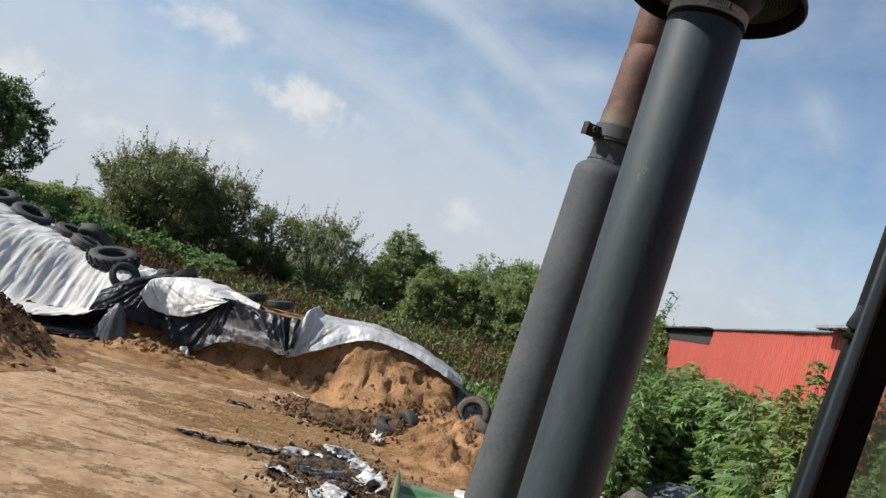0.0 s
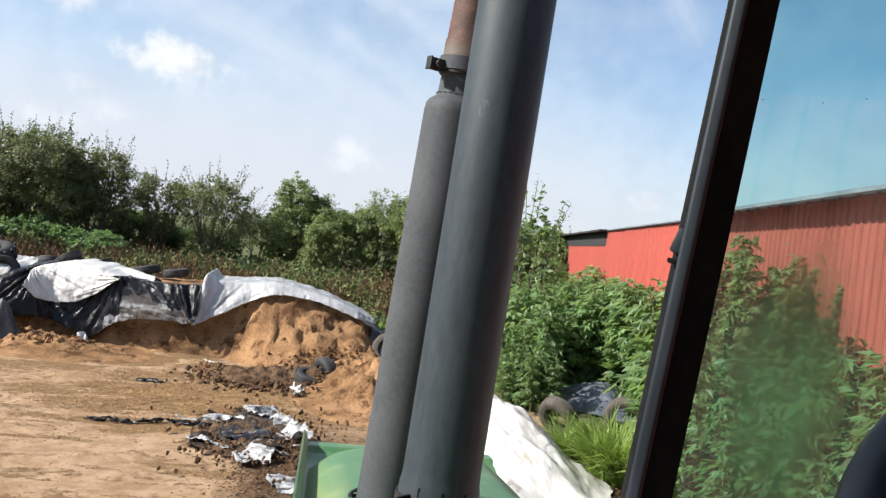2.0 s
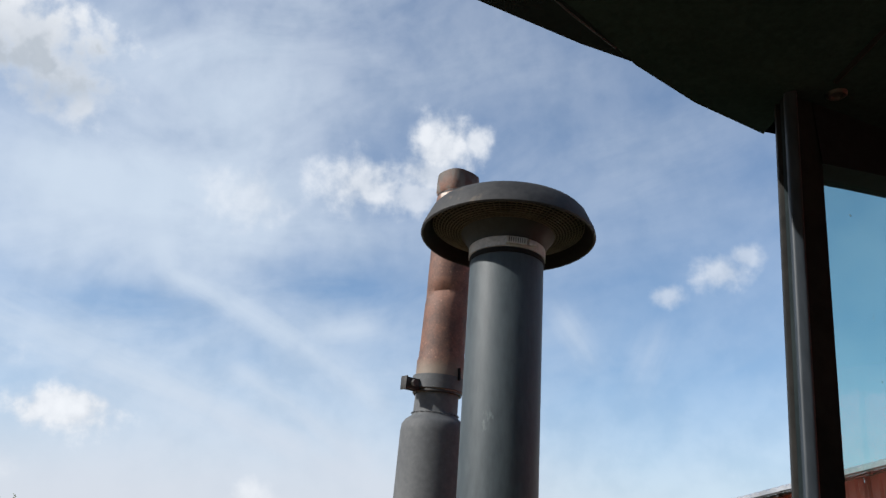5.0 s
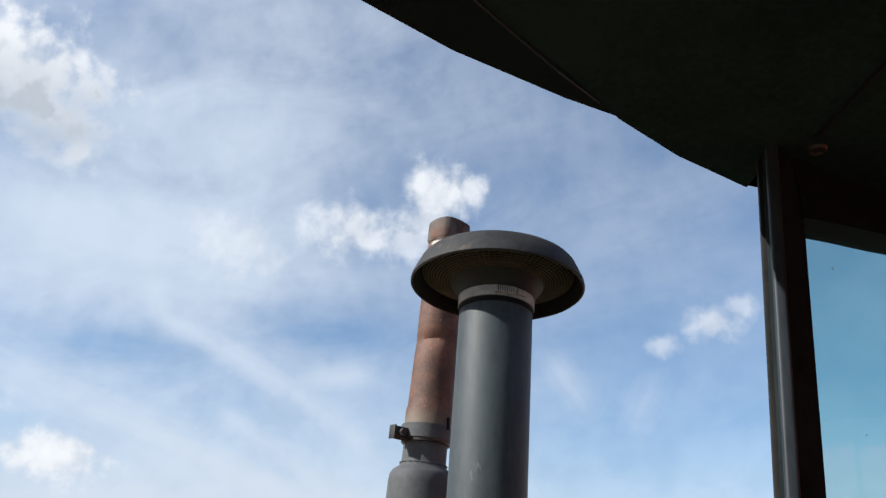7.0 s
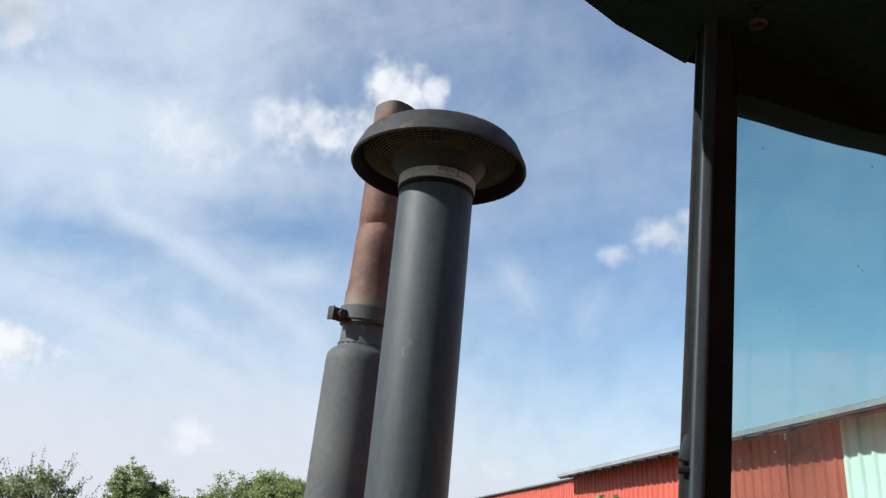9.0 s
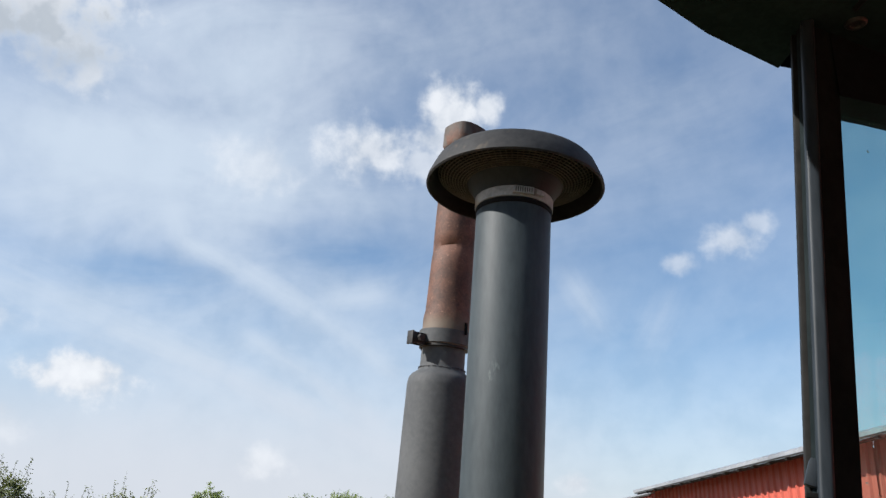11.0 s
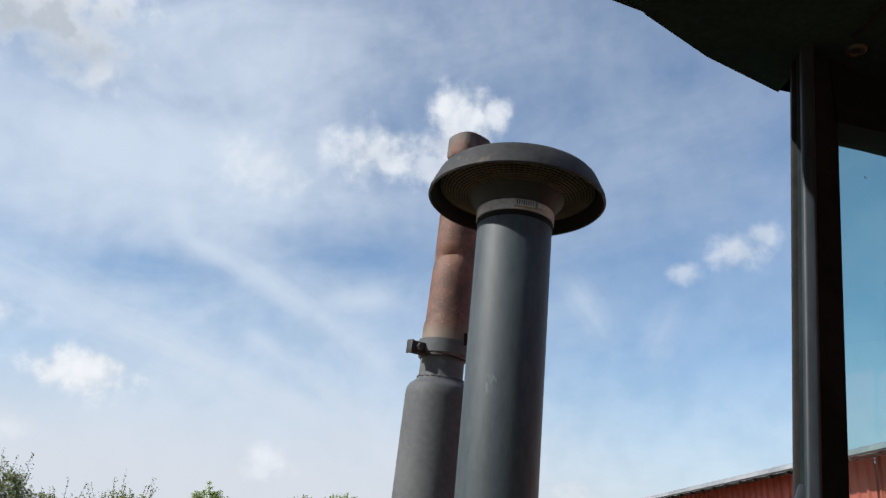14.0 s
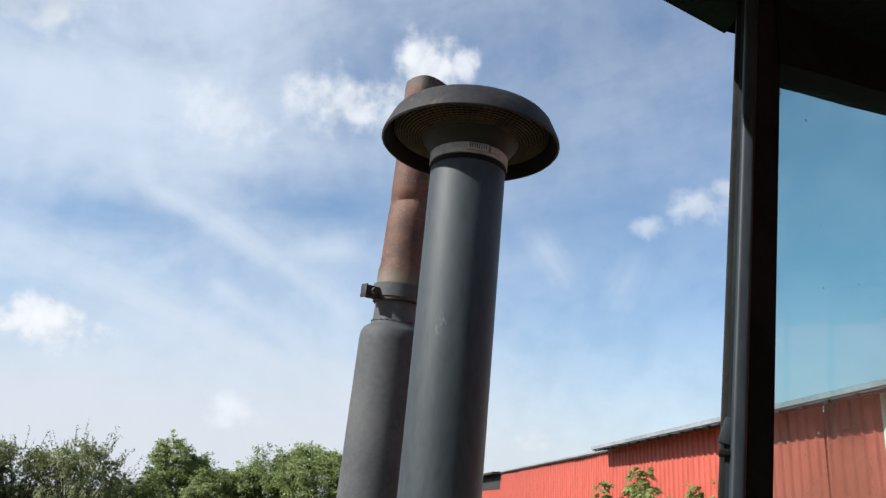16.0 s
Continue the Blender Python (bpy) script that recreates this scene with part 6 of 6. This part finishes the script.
def tall_plants():
    rng = random.Random(23)
    for az, d, h, src in ((31.4, 12.4, 2.1, 3), (33.2, 11.8, 2.3, 3), (35.2, 10.9, 2.4, 1), (37.6, 10.0, 2.5, 2), (39.4, 9.4, 2.2, 3), (41.5, 8.8, 2.3, 0), (43.8, 8.2, 2.3, 1), (46.5, 7.6, 2.2, 2),
                          (36.6, 9.6, 1.7, 3), (40.6, 8.6, 1.6, 2), (44.8, 7.5, 1.6, 0), (34.6, 10.4, 1.5, 1),
                          (18.6, 18.6, 2.3, 0), (19.8, 17.6, 2.2, 1), (18.0, 20.5, 2.5, 2), (20.8, 19.0, 2.5, 3), (21.6, 18.4, 2.4, 0), (18.9, 16.0, 1.6, 3), (19.6, 15.4, 1.2, 2), (17.2, 22.0, 2.3, 1), (18.2, 15.0, 1.1, 0), (22.6, 19.6, 2.5, 1), (24.2, 19.4, 2.5, 2), (27.4, 17.0, 2.65, 3), (26.2, 18.2, 2.6, 0), (28.2, 16.3, 2.75, 1), (25.2, 18.6, 2.6, 2), (29.2, 15.4, 2.75, 3), (30.4, 14.2, 2.7, 0), (29.6, 14.6, 1.9, 2), (23.4, 18.6, 2.6, 3), (32.4, 11.3, 1.9, 2), (34.0, 10.4, 2.0, 0), (36.4, 10.2, 2.5, 1), (38.4, 9.2, 2.4, 2), (40.4, 8.9, 2.3, 3), (33.0, 12.2, 2.4, 0), (42.6, 8.0, 2.0, 3), (37.4, 9.0, 1.6, 0), (39.4, 8.4, 1.5, 1)):
        x, y, src = d * math.sin(radians(az)), d * math.cos(radians(az)), WEEDS[src]
        s = h / 1.75
        ob = copy_thing(src, pose(x, y, ground_z(x, y) - 0.02, 0, 0, rng.uniform(0, 360)))
        ob.scale = (s, s, s)
    TALL.matrix_basis = pose(*at_az(32.7, 11.6), 0, 0, 0, 30)
    for az, d, f in ((31.4, 12.2, 0.82), (32.1, 11.9, 0.95), (33.3, 11.6, 1.0), (34.7, 11.2, 0.97), (36.1, 10.8, 0.90), (36.9, 10.6, 0.88), (37.7, 10.4, 0.82), (38.4, 10.2, 0.74), (33.0, 11.2, 0.72), (34.6, 10.8, 0.70), (37.2, 10.0, 0.72)):
        ob = copy_thing(TALL, pose(*at_az(az, d), 0, 0, 0, 70 * az))
        ob.scale = (f, f, f)
    DRY_WEED.matrix_basis = pose(6.5, 8.5, 0, 0, 0, 40)
    for x, y, s in ((6.35, 8.0, 1.1), (6.42, 7.9, 1.2), (6.55, 7.75, 1.05), (6.2, 8.05, 0.95)):
        ob = copy_thing(DRY_WEED, pose(x, y, 0, 0, 0, 90 * x))
        ob.scale = (s, s, s)


tall_plants()


def grass_tuft(name, label, x, y, count, height, reach, seed, mat):
    rng = random.Random(seed)
    verts, faces = [], []
    for _ in range(count):
        a, r = rng.uniform(0, 6.28), reach * rng.random() ** 0.7
        p = Vector((r * math.cos(a), r * math.sin(a), 0))
        out = Vector((math.cos(a + rng.gauss(0, 0.8)), math.sin(a + rng.gauss(0, 0.8)), 0))
        h, w = height * rng.uniform(0.45, 1.05), rng.uniform(0.009, 0.019)
        bend = rng.uniform(0.2, 1.25)
        side = Vector((-out.y, out.x, 0)) * w
        k = len(verts)
        for i, t in enumerate((0, 0.35, 0.7, 1.0)):
            c = p + out * (bend * h * t * t) + Vector((0, 0, h * (t - 0.35 * bend * t ** 2.5)))
            f = (1, 0.9, 0.6, 0.05)[i]
            verts += [tuple(c - side * f), tuple(c + side * f)]
        faces += [(k + 2 * i, k + 2 * i + 1, k + 2 * i + 3, k + 2 * i + 2) for i in range(3)]
    ob = raw(name, verts, faces, mat)
    ob.matrix_basis = pose(x, y, ground_z(x, y) - 0.01)
    return tagged(ob, label, "grass")


grass_tuft("grass_tuft", "tall bright green grass tuft beside the tarp", 4.72, 9.95, 900, 1.0, 0.30, 3, GRASS)
grass_tuft("grass_tuft", "tall green grass tuft in the weeds", 5.05, 9.6, 350, 0.75, 0.22, 4, GRASS)
grass_tuft("grass_tuft", "low green grass tuft near the tyres", 4.35, 10.7, 200, 0.75, 0.22, 5, GRASS)
grass_tuft("grass_tuft", "low grass at the foot of the heap", 2.7, 13.5, 260, 0.30, 0.5, 6, GRASS)
grass_tuft("grass_tuft", "grass beside the heap end", 3.5, 17.5, 420, 0.7, 0.9, 7, GRASS)


# ---- scrub and trees behind ----


def scrub_band(name, label, count, xr, yr, height, seed, mats, blade=0.05, leafy=0.05):
    """A belt of mixed dead stalks and low leaves."""
    rng = random.Random(seed)
    verts, faces, index = [], [], []
    for _ in range(count):
        x, y = rng.uniform(*xr), rng.uniform(*yr)
        dense = 0.5 + fbm(x * 0.35, y * 0.2, seed)
        if rng.random() > dense + 0.35:
            continue
        h = height * (0.55 + 0.6 * (0.5 + fbm(x * 0.5, y * 0.3, seed + 5))) * rng.uniform(0.4, 1.0)
        kind = 1 if fbm(x * 0.30, y * 0.25, seed + 9) + rng.gauss(0, 0.18) > 0.05 - leafy else 0
        lean = Vector((rng.gauss(0, 0.18), rng.gauss(0, 0.18), 1))
        k = len(verts)
        w = blade * rng.uniform(0.12, 0.3)
        a = rng.uniform(0, 3.14)
        d = Vector((math.cos(a), math.sin(a), 0)) * w
        b = Vector((x, y, 0))
        verts += [tuple(b - d), tuple(b + d), tuple(b + lean * h)]
        faces.append((k, k + 1, k + 2))
        index.append(kind)
        for _l in range(rng.randint(5, 10)):
            t = rng.uniform(0.25, 1.0)
            c = b + lean * h * t + Vector((rng.gauss(0, 0.12), rng.gauss(0, 0.12), 0))
            s = blade * rng.uniform(0.6, 1.7)
            u = Vector((rng.gauss(0, 1), rng.gauss(0, 1), rng.gauss(0, 1))).normalized() * s
            v = Vector((rng.gauss(0, 1), rng.gauss(0, 1), rng.gauss(0, 1))).normalized() * s * 0.5
            if kind == 0:
                u, v = (u * 0.45 + lean * s * 0.9), v * 0.42
            k = len(verts)
            verts += [tuple(c - u), tuple(c + v), tuple(c + u), tuple(c - v)]
            faces.append((k, k + 1, k + 2, k + 3))
            index.append(kind)
    return tagged(raw(name, verts, faces, mats, index=index), label, "weeds", kind="stuff")


scrub_band("dead_weeds", "belt of reddish-brown dead weeds below the trees", 16000, (-22, 16), (27, 36), 1.60, 3, [DEAD, SCRUB], 0.060, -0.06)
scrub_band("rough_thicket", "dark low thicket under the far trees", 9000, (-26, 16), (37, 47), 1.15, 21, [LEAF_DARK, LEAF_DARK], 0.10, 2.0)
scrub_band("rough_grass", "green weeds and grass behind the heap", 6000, (-14, 14), (22.5, 28), 0.85, 8, [DEAD, SCRUB], 0.06, 0.04)
scrub_band("green_weeds", "low green weeds beyond the heap end", 1800, (2.6, 6.5), (18.0, 24), 0.9, 12, [SCRUB, LEAF_WEED], 0.07)


def tree(name, label, x, y, height, width, leaf_mat, seed, leaf=0.07, leaves=15000, fill=1.0, stems=6, shoots=0, low=0.1, spread=1.0):
    """Stems that fork into branches and twigs, each twig with its clumps of small leaves; shoots stand out of the crown."""
    rng = np.random.default_rng(seed)
    ob = empty(name, x, y, 0, label, "tree", "trees behind the heap")
    tv, tf = [], []

    def bar(pts, r0, r1):
        k = len(tv)
        for i, p in enumerate(pts):
            r = r0 + (r1 - r0) * i / (len(pts) - 1)
            tv.extend((x + p[0] + r * math.cos(j * 1.2566), y + p[1] + r * math.sin(j * 1.2566), p[2]) for j in range(5))
        for i in range(len(pts) - 1):
            tf.extend((k + i * 5 + j, k + i * 5 + (j + 1) % 5, k + (i + 1) * 5 + (j + 1) % 5, k + (i + 1) * 5 + j) for j in range(5))

    def bend(a, b, lift):
        m = (a + b) / 2 + np.array([0, 0, lift]) + rng.normal(0, 0.05, 3) * np.linalg.norm(b - a)
        t = np.linspace(0, 1, 5)[:, None]
        return a * (1 - t) ** 2 + 2 * m * t * (1 - t) + b * t ** 2

    mid, half = np.array([0, 0, height * (0.5 + low * 0.5)]), np.array([width / 2, width / 2, height * (0.5 - low * 0.5)])

    def rim(way, f):
        """A point of the uneven crown in the given direction."""
        way = way / np.linalg.norm(way)
        lump = 0.96 + 0.36 * fbm(way[0] * 1.6, way[1] * 1.6, way[2] * 1.6 + seed, 3)
        return mid + half * way * lump * f

    clumps, tips = [], []
    for i in range(stems):
        a = 6.283 * (i + rng.uniform(-0.3, 0.3)) / stems
        way = np.array([math.cos(a) * spread, math.sin(a) * spread, rng.uniform(0.1, 1.3)])
        root = np.array([math.cos(a), math.sin(a), 0]) * 0.12
        stem = bend(root, rim(way, 0.72), height * 0.10)
        bar(stem, 0.010 * height, 0.004 * height)
        for _ in range(6):
            w2 = way / np.linalg.norm(way) + rng.normal(0, 0.55, 3)
            p = stem[rng.integers(1, 5)]
            branch = bend(p, rim(w2, rng.uniform(0.72, 0.98)), 0.15)
            bar(branch, 0.0042 * height, 0.0016 * height)
            clumps += [branch[2], branch[3], branch[4]]
            for _t in range(4):
                w3 = w2 / np.linalg.norm(w2) + rng.normal(0, 0.30, 3)
                q = branch[rng.integers(2, 5)]
                tip = rim(w3, rng.uniform(0.85, 1.06))
                if np.linalg.norm(tip - q) < width * 0.45:
                    twig = bend(q, tip, 0.05)
                    bar(twig[::2], 0.0016 * height, 0.0008 * height)
                    clumps += [twig[2], twig[3], twig[4]]
                    tips.append((twig[4], w3))
    for _ in range(int(90 * fill)):
        clumps.append(rim(rng.normal(0, 1, 3), rng.uniform(0.35, 0.92)))
    clumps = np.array(clumps)
    clumps = clumps[clumps[:, 2] > height * low * 0.6]
    size = 0.045 * width * rng.uniform(0.6, 1.3, len(clumps))
    pick = rng.integers(0, len(clumps), leaves)
    way = rng.normal(0, 1, (leaves, 3))
    way /= np.linalg.norm(way, axis=1)[:, None]
    at = clumps[pick] + way * (size[pick] * rng.uniform(0.2, 1.25, leaves))[:, None] * np.array([1.25, 1.25, 0.8])
    rows = []
    for _ in range(shoots):
        p, w = tips[rng.integers(0, len(tips))]
        w = w / np.linalg.norm(w) * 0.75 + np.array([0, 0, 0.75]) + rng.normal(0, 0.22, 3)
        tip = p + w / np.linalg.norm(w) * rng.uniform(0.4, 1.2)
        bar(np.array([p, tip]), 0.010, 0.004)
        f = np.linspace(0.05, 1, 16)[:, None]
        rows.append(p * (1 - f) + tip * f + rng.normal(0, 0.045, (16, 3)))
    if rows:
        at = np.vstack([at] + rows)
    at = at[at[:, 2] > 0.1]
    n = len(at)
    out = (at - mid) / half
    up = out * 0.5 + np.array([0, 0, 0.5]) + rng.normal(0, 0.65, (n, 3))
    u = np.cross(up, rng.normal(0, 1, (n, 3)))
    u /= np.linalg.norm(u, axis=1)[:, None] + 1e-6
    v = np.cross(up, u)
    v /= np.linalg.norm(v, axis=1)[:, None] + 1e-6
    s = leaf * rng.uniform(0.6, 1.25, n)[:, None]
    at = at + np.array([x, y, 0])
    lv = np.stack([at - u * s, at + v * s * 0.5, at + u * s, at - v * s * 0.5], axis=1).reshape(-1, 3)
    raw("trunk", tv, tf, BARK, ob, smooth=True)
    raw("crown", lv.tolist(), np.arange(4 * n).reshape(-1, 4).tolist(), leaf_mat, ob)
    return ob


# azimuth, distance, height, width, leaf material, seed, leaf, leaves, fill, stems, shoots, low, label
for az, d, h, w, mat, seed, leaf, count, fill, stems, shoots, low, label in (
        (-25.6, 43, 7.0, 5.0, LEAF_DARK, 1, 0.08, 24000, 1.0, 7, 40, 0.1, "tall dark green dense tree"),
        (-14.6, 44, 6.2, 6.4, LEAF_GREY, 2, 0.078, 34000, 1.1, 11, 130, 0.1, "broad olive-green tree with upright twigs"),
        (-17.0, 44.5, 5.9, 3.0, LEAF_GREY, 21, 0.065, 4000, 0.0, 7, 170, 0.2, "sparse olive tree with thin upright shoots"),
        (-11.3, 43.5, 5.75, 4.2, LEAF_GREY, 22, 0.07, 10500, 0.15, 7, 100, 0.1, "olive-green tree leaning into its neighbour"),
        (-20.6, 46, 3.0, 4.6, LEAF_TREE, 3, 0.08, 15000, 1.0, 6, 10, 0.0, "low green bushy tree"),
        (-7.4, 45, 4.7, 3.6, LEAF_GREY, 4, 0.066, 8000, 0.1, 7, 40, 0.2, "slender grey-green tree with open crown"),
        (-3.9, 44, 5.0, 4.6, LEAF_GREY, 5, 0.066, 11500, 0.1, 9, 60, 0.2, "airy grey-green tree showing sky between twigs"),
        (-0.9, 46, 3.5, 2.6, LEAF_GREY, 6, 0.07, 3600, 0.0, 5, 14, 0.05, "small grey-green open tree"),
        (1.9, 45, 5.05, 4.1, LEAF_TREE, 7, 0.062, 42000, 1.6, 9, 0, 0.0, "dense rounded bright green tree"),
        (4.6, 42, 3.9, 4.2, LEAF_TREE, 8, 0.062, 30000, 1.5, 8, 0, 0.0, "dense broad green bush"),
        (7.6, 42.5, 4.85, 5.0, LEAF_TREE, 24, 0.062, 38000, 1.5, 8, 0, 0.0, "dense green bush among taller trees"),
        (11.0, 41, 5.25, 5.4, LEAF_TREE, 9, 0.062, 40000, 1.5, 8, 0, 0.0, "dense green bush beside other trees"),
        (15.0, 40, 4.8, 5.2, LEAF_TREE, 10, 0.062, 36000, 1.5, 8, 0, 0.0, "dense green bush toward the barn"),
        (-31.0, 44, 5.2, 5.6, LEAF_TREE, 11, 0.085, 15000, 1.0, 7, 20, 0.1, "green leafy tree at the yard's end"),
        (19.0, 39, 3.9, 4.6, LEAF_TREE, 12, 0.085, 16000, 1.2, 6, 10, 0.0, "green bush near the barn's end"),
        (-10.9, 38, 1.75, 3.0, LEAF_ELDER, 13, 0.10, 6500, 0.8, 6, 0, 0.0, "low leafy green elder bush"),
        (-14.4, 38.5, 1.9, 3.0, LEAF_ELDER, 14, 0.10, 6500, 0.8, 6, 0, 0.0, "low leafy bush below the olive tree"),
        (-18.0, 39, 2.1, 3.4, LEAF_ELDER, 25, 0.10, 6500, 0.8, 6, 0, 0.0, "low green bush below taller trees"),
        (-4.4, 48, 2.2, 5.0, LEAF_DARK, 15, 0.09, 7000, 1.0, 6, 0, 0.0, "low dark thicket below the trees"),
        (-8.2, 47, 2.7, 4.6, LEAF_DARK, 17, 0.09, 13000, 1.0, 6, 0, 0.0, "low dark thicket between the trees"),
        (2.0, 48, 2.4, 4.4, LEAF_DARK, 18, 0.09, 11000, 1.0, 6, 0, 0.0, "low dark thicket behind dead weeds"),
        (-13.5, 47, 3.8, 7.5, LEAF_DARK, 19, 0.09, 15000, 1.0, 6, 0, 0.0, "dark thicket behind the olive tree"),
        (-22.6, 41, 2.4, 4.6, LEAF_ELDER, 16, 0.10, 8000, 0.8, 6, 0, 0.0, "low green bush beside the dark tree")):
    tx, ty = at_az(az, d)
    tree("tree", label, tx, ty, h, w, mat, seed, leaf, count, fill, stems, shoots, low)

sx, sy = at_az(17.9, 20.0)
tree("sapling", "thin young tree with sparse leaves by the barn", sx, sy, 3.75, 1.7, LEAF_WEED, 31, 0.085, 900, 0.0, 4, 10, 0.3)
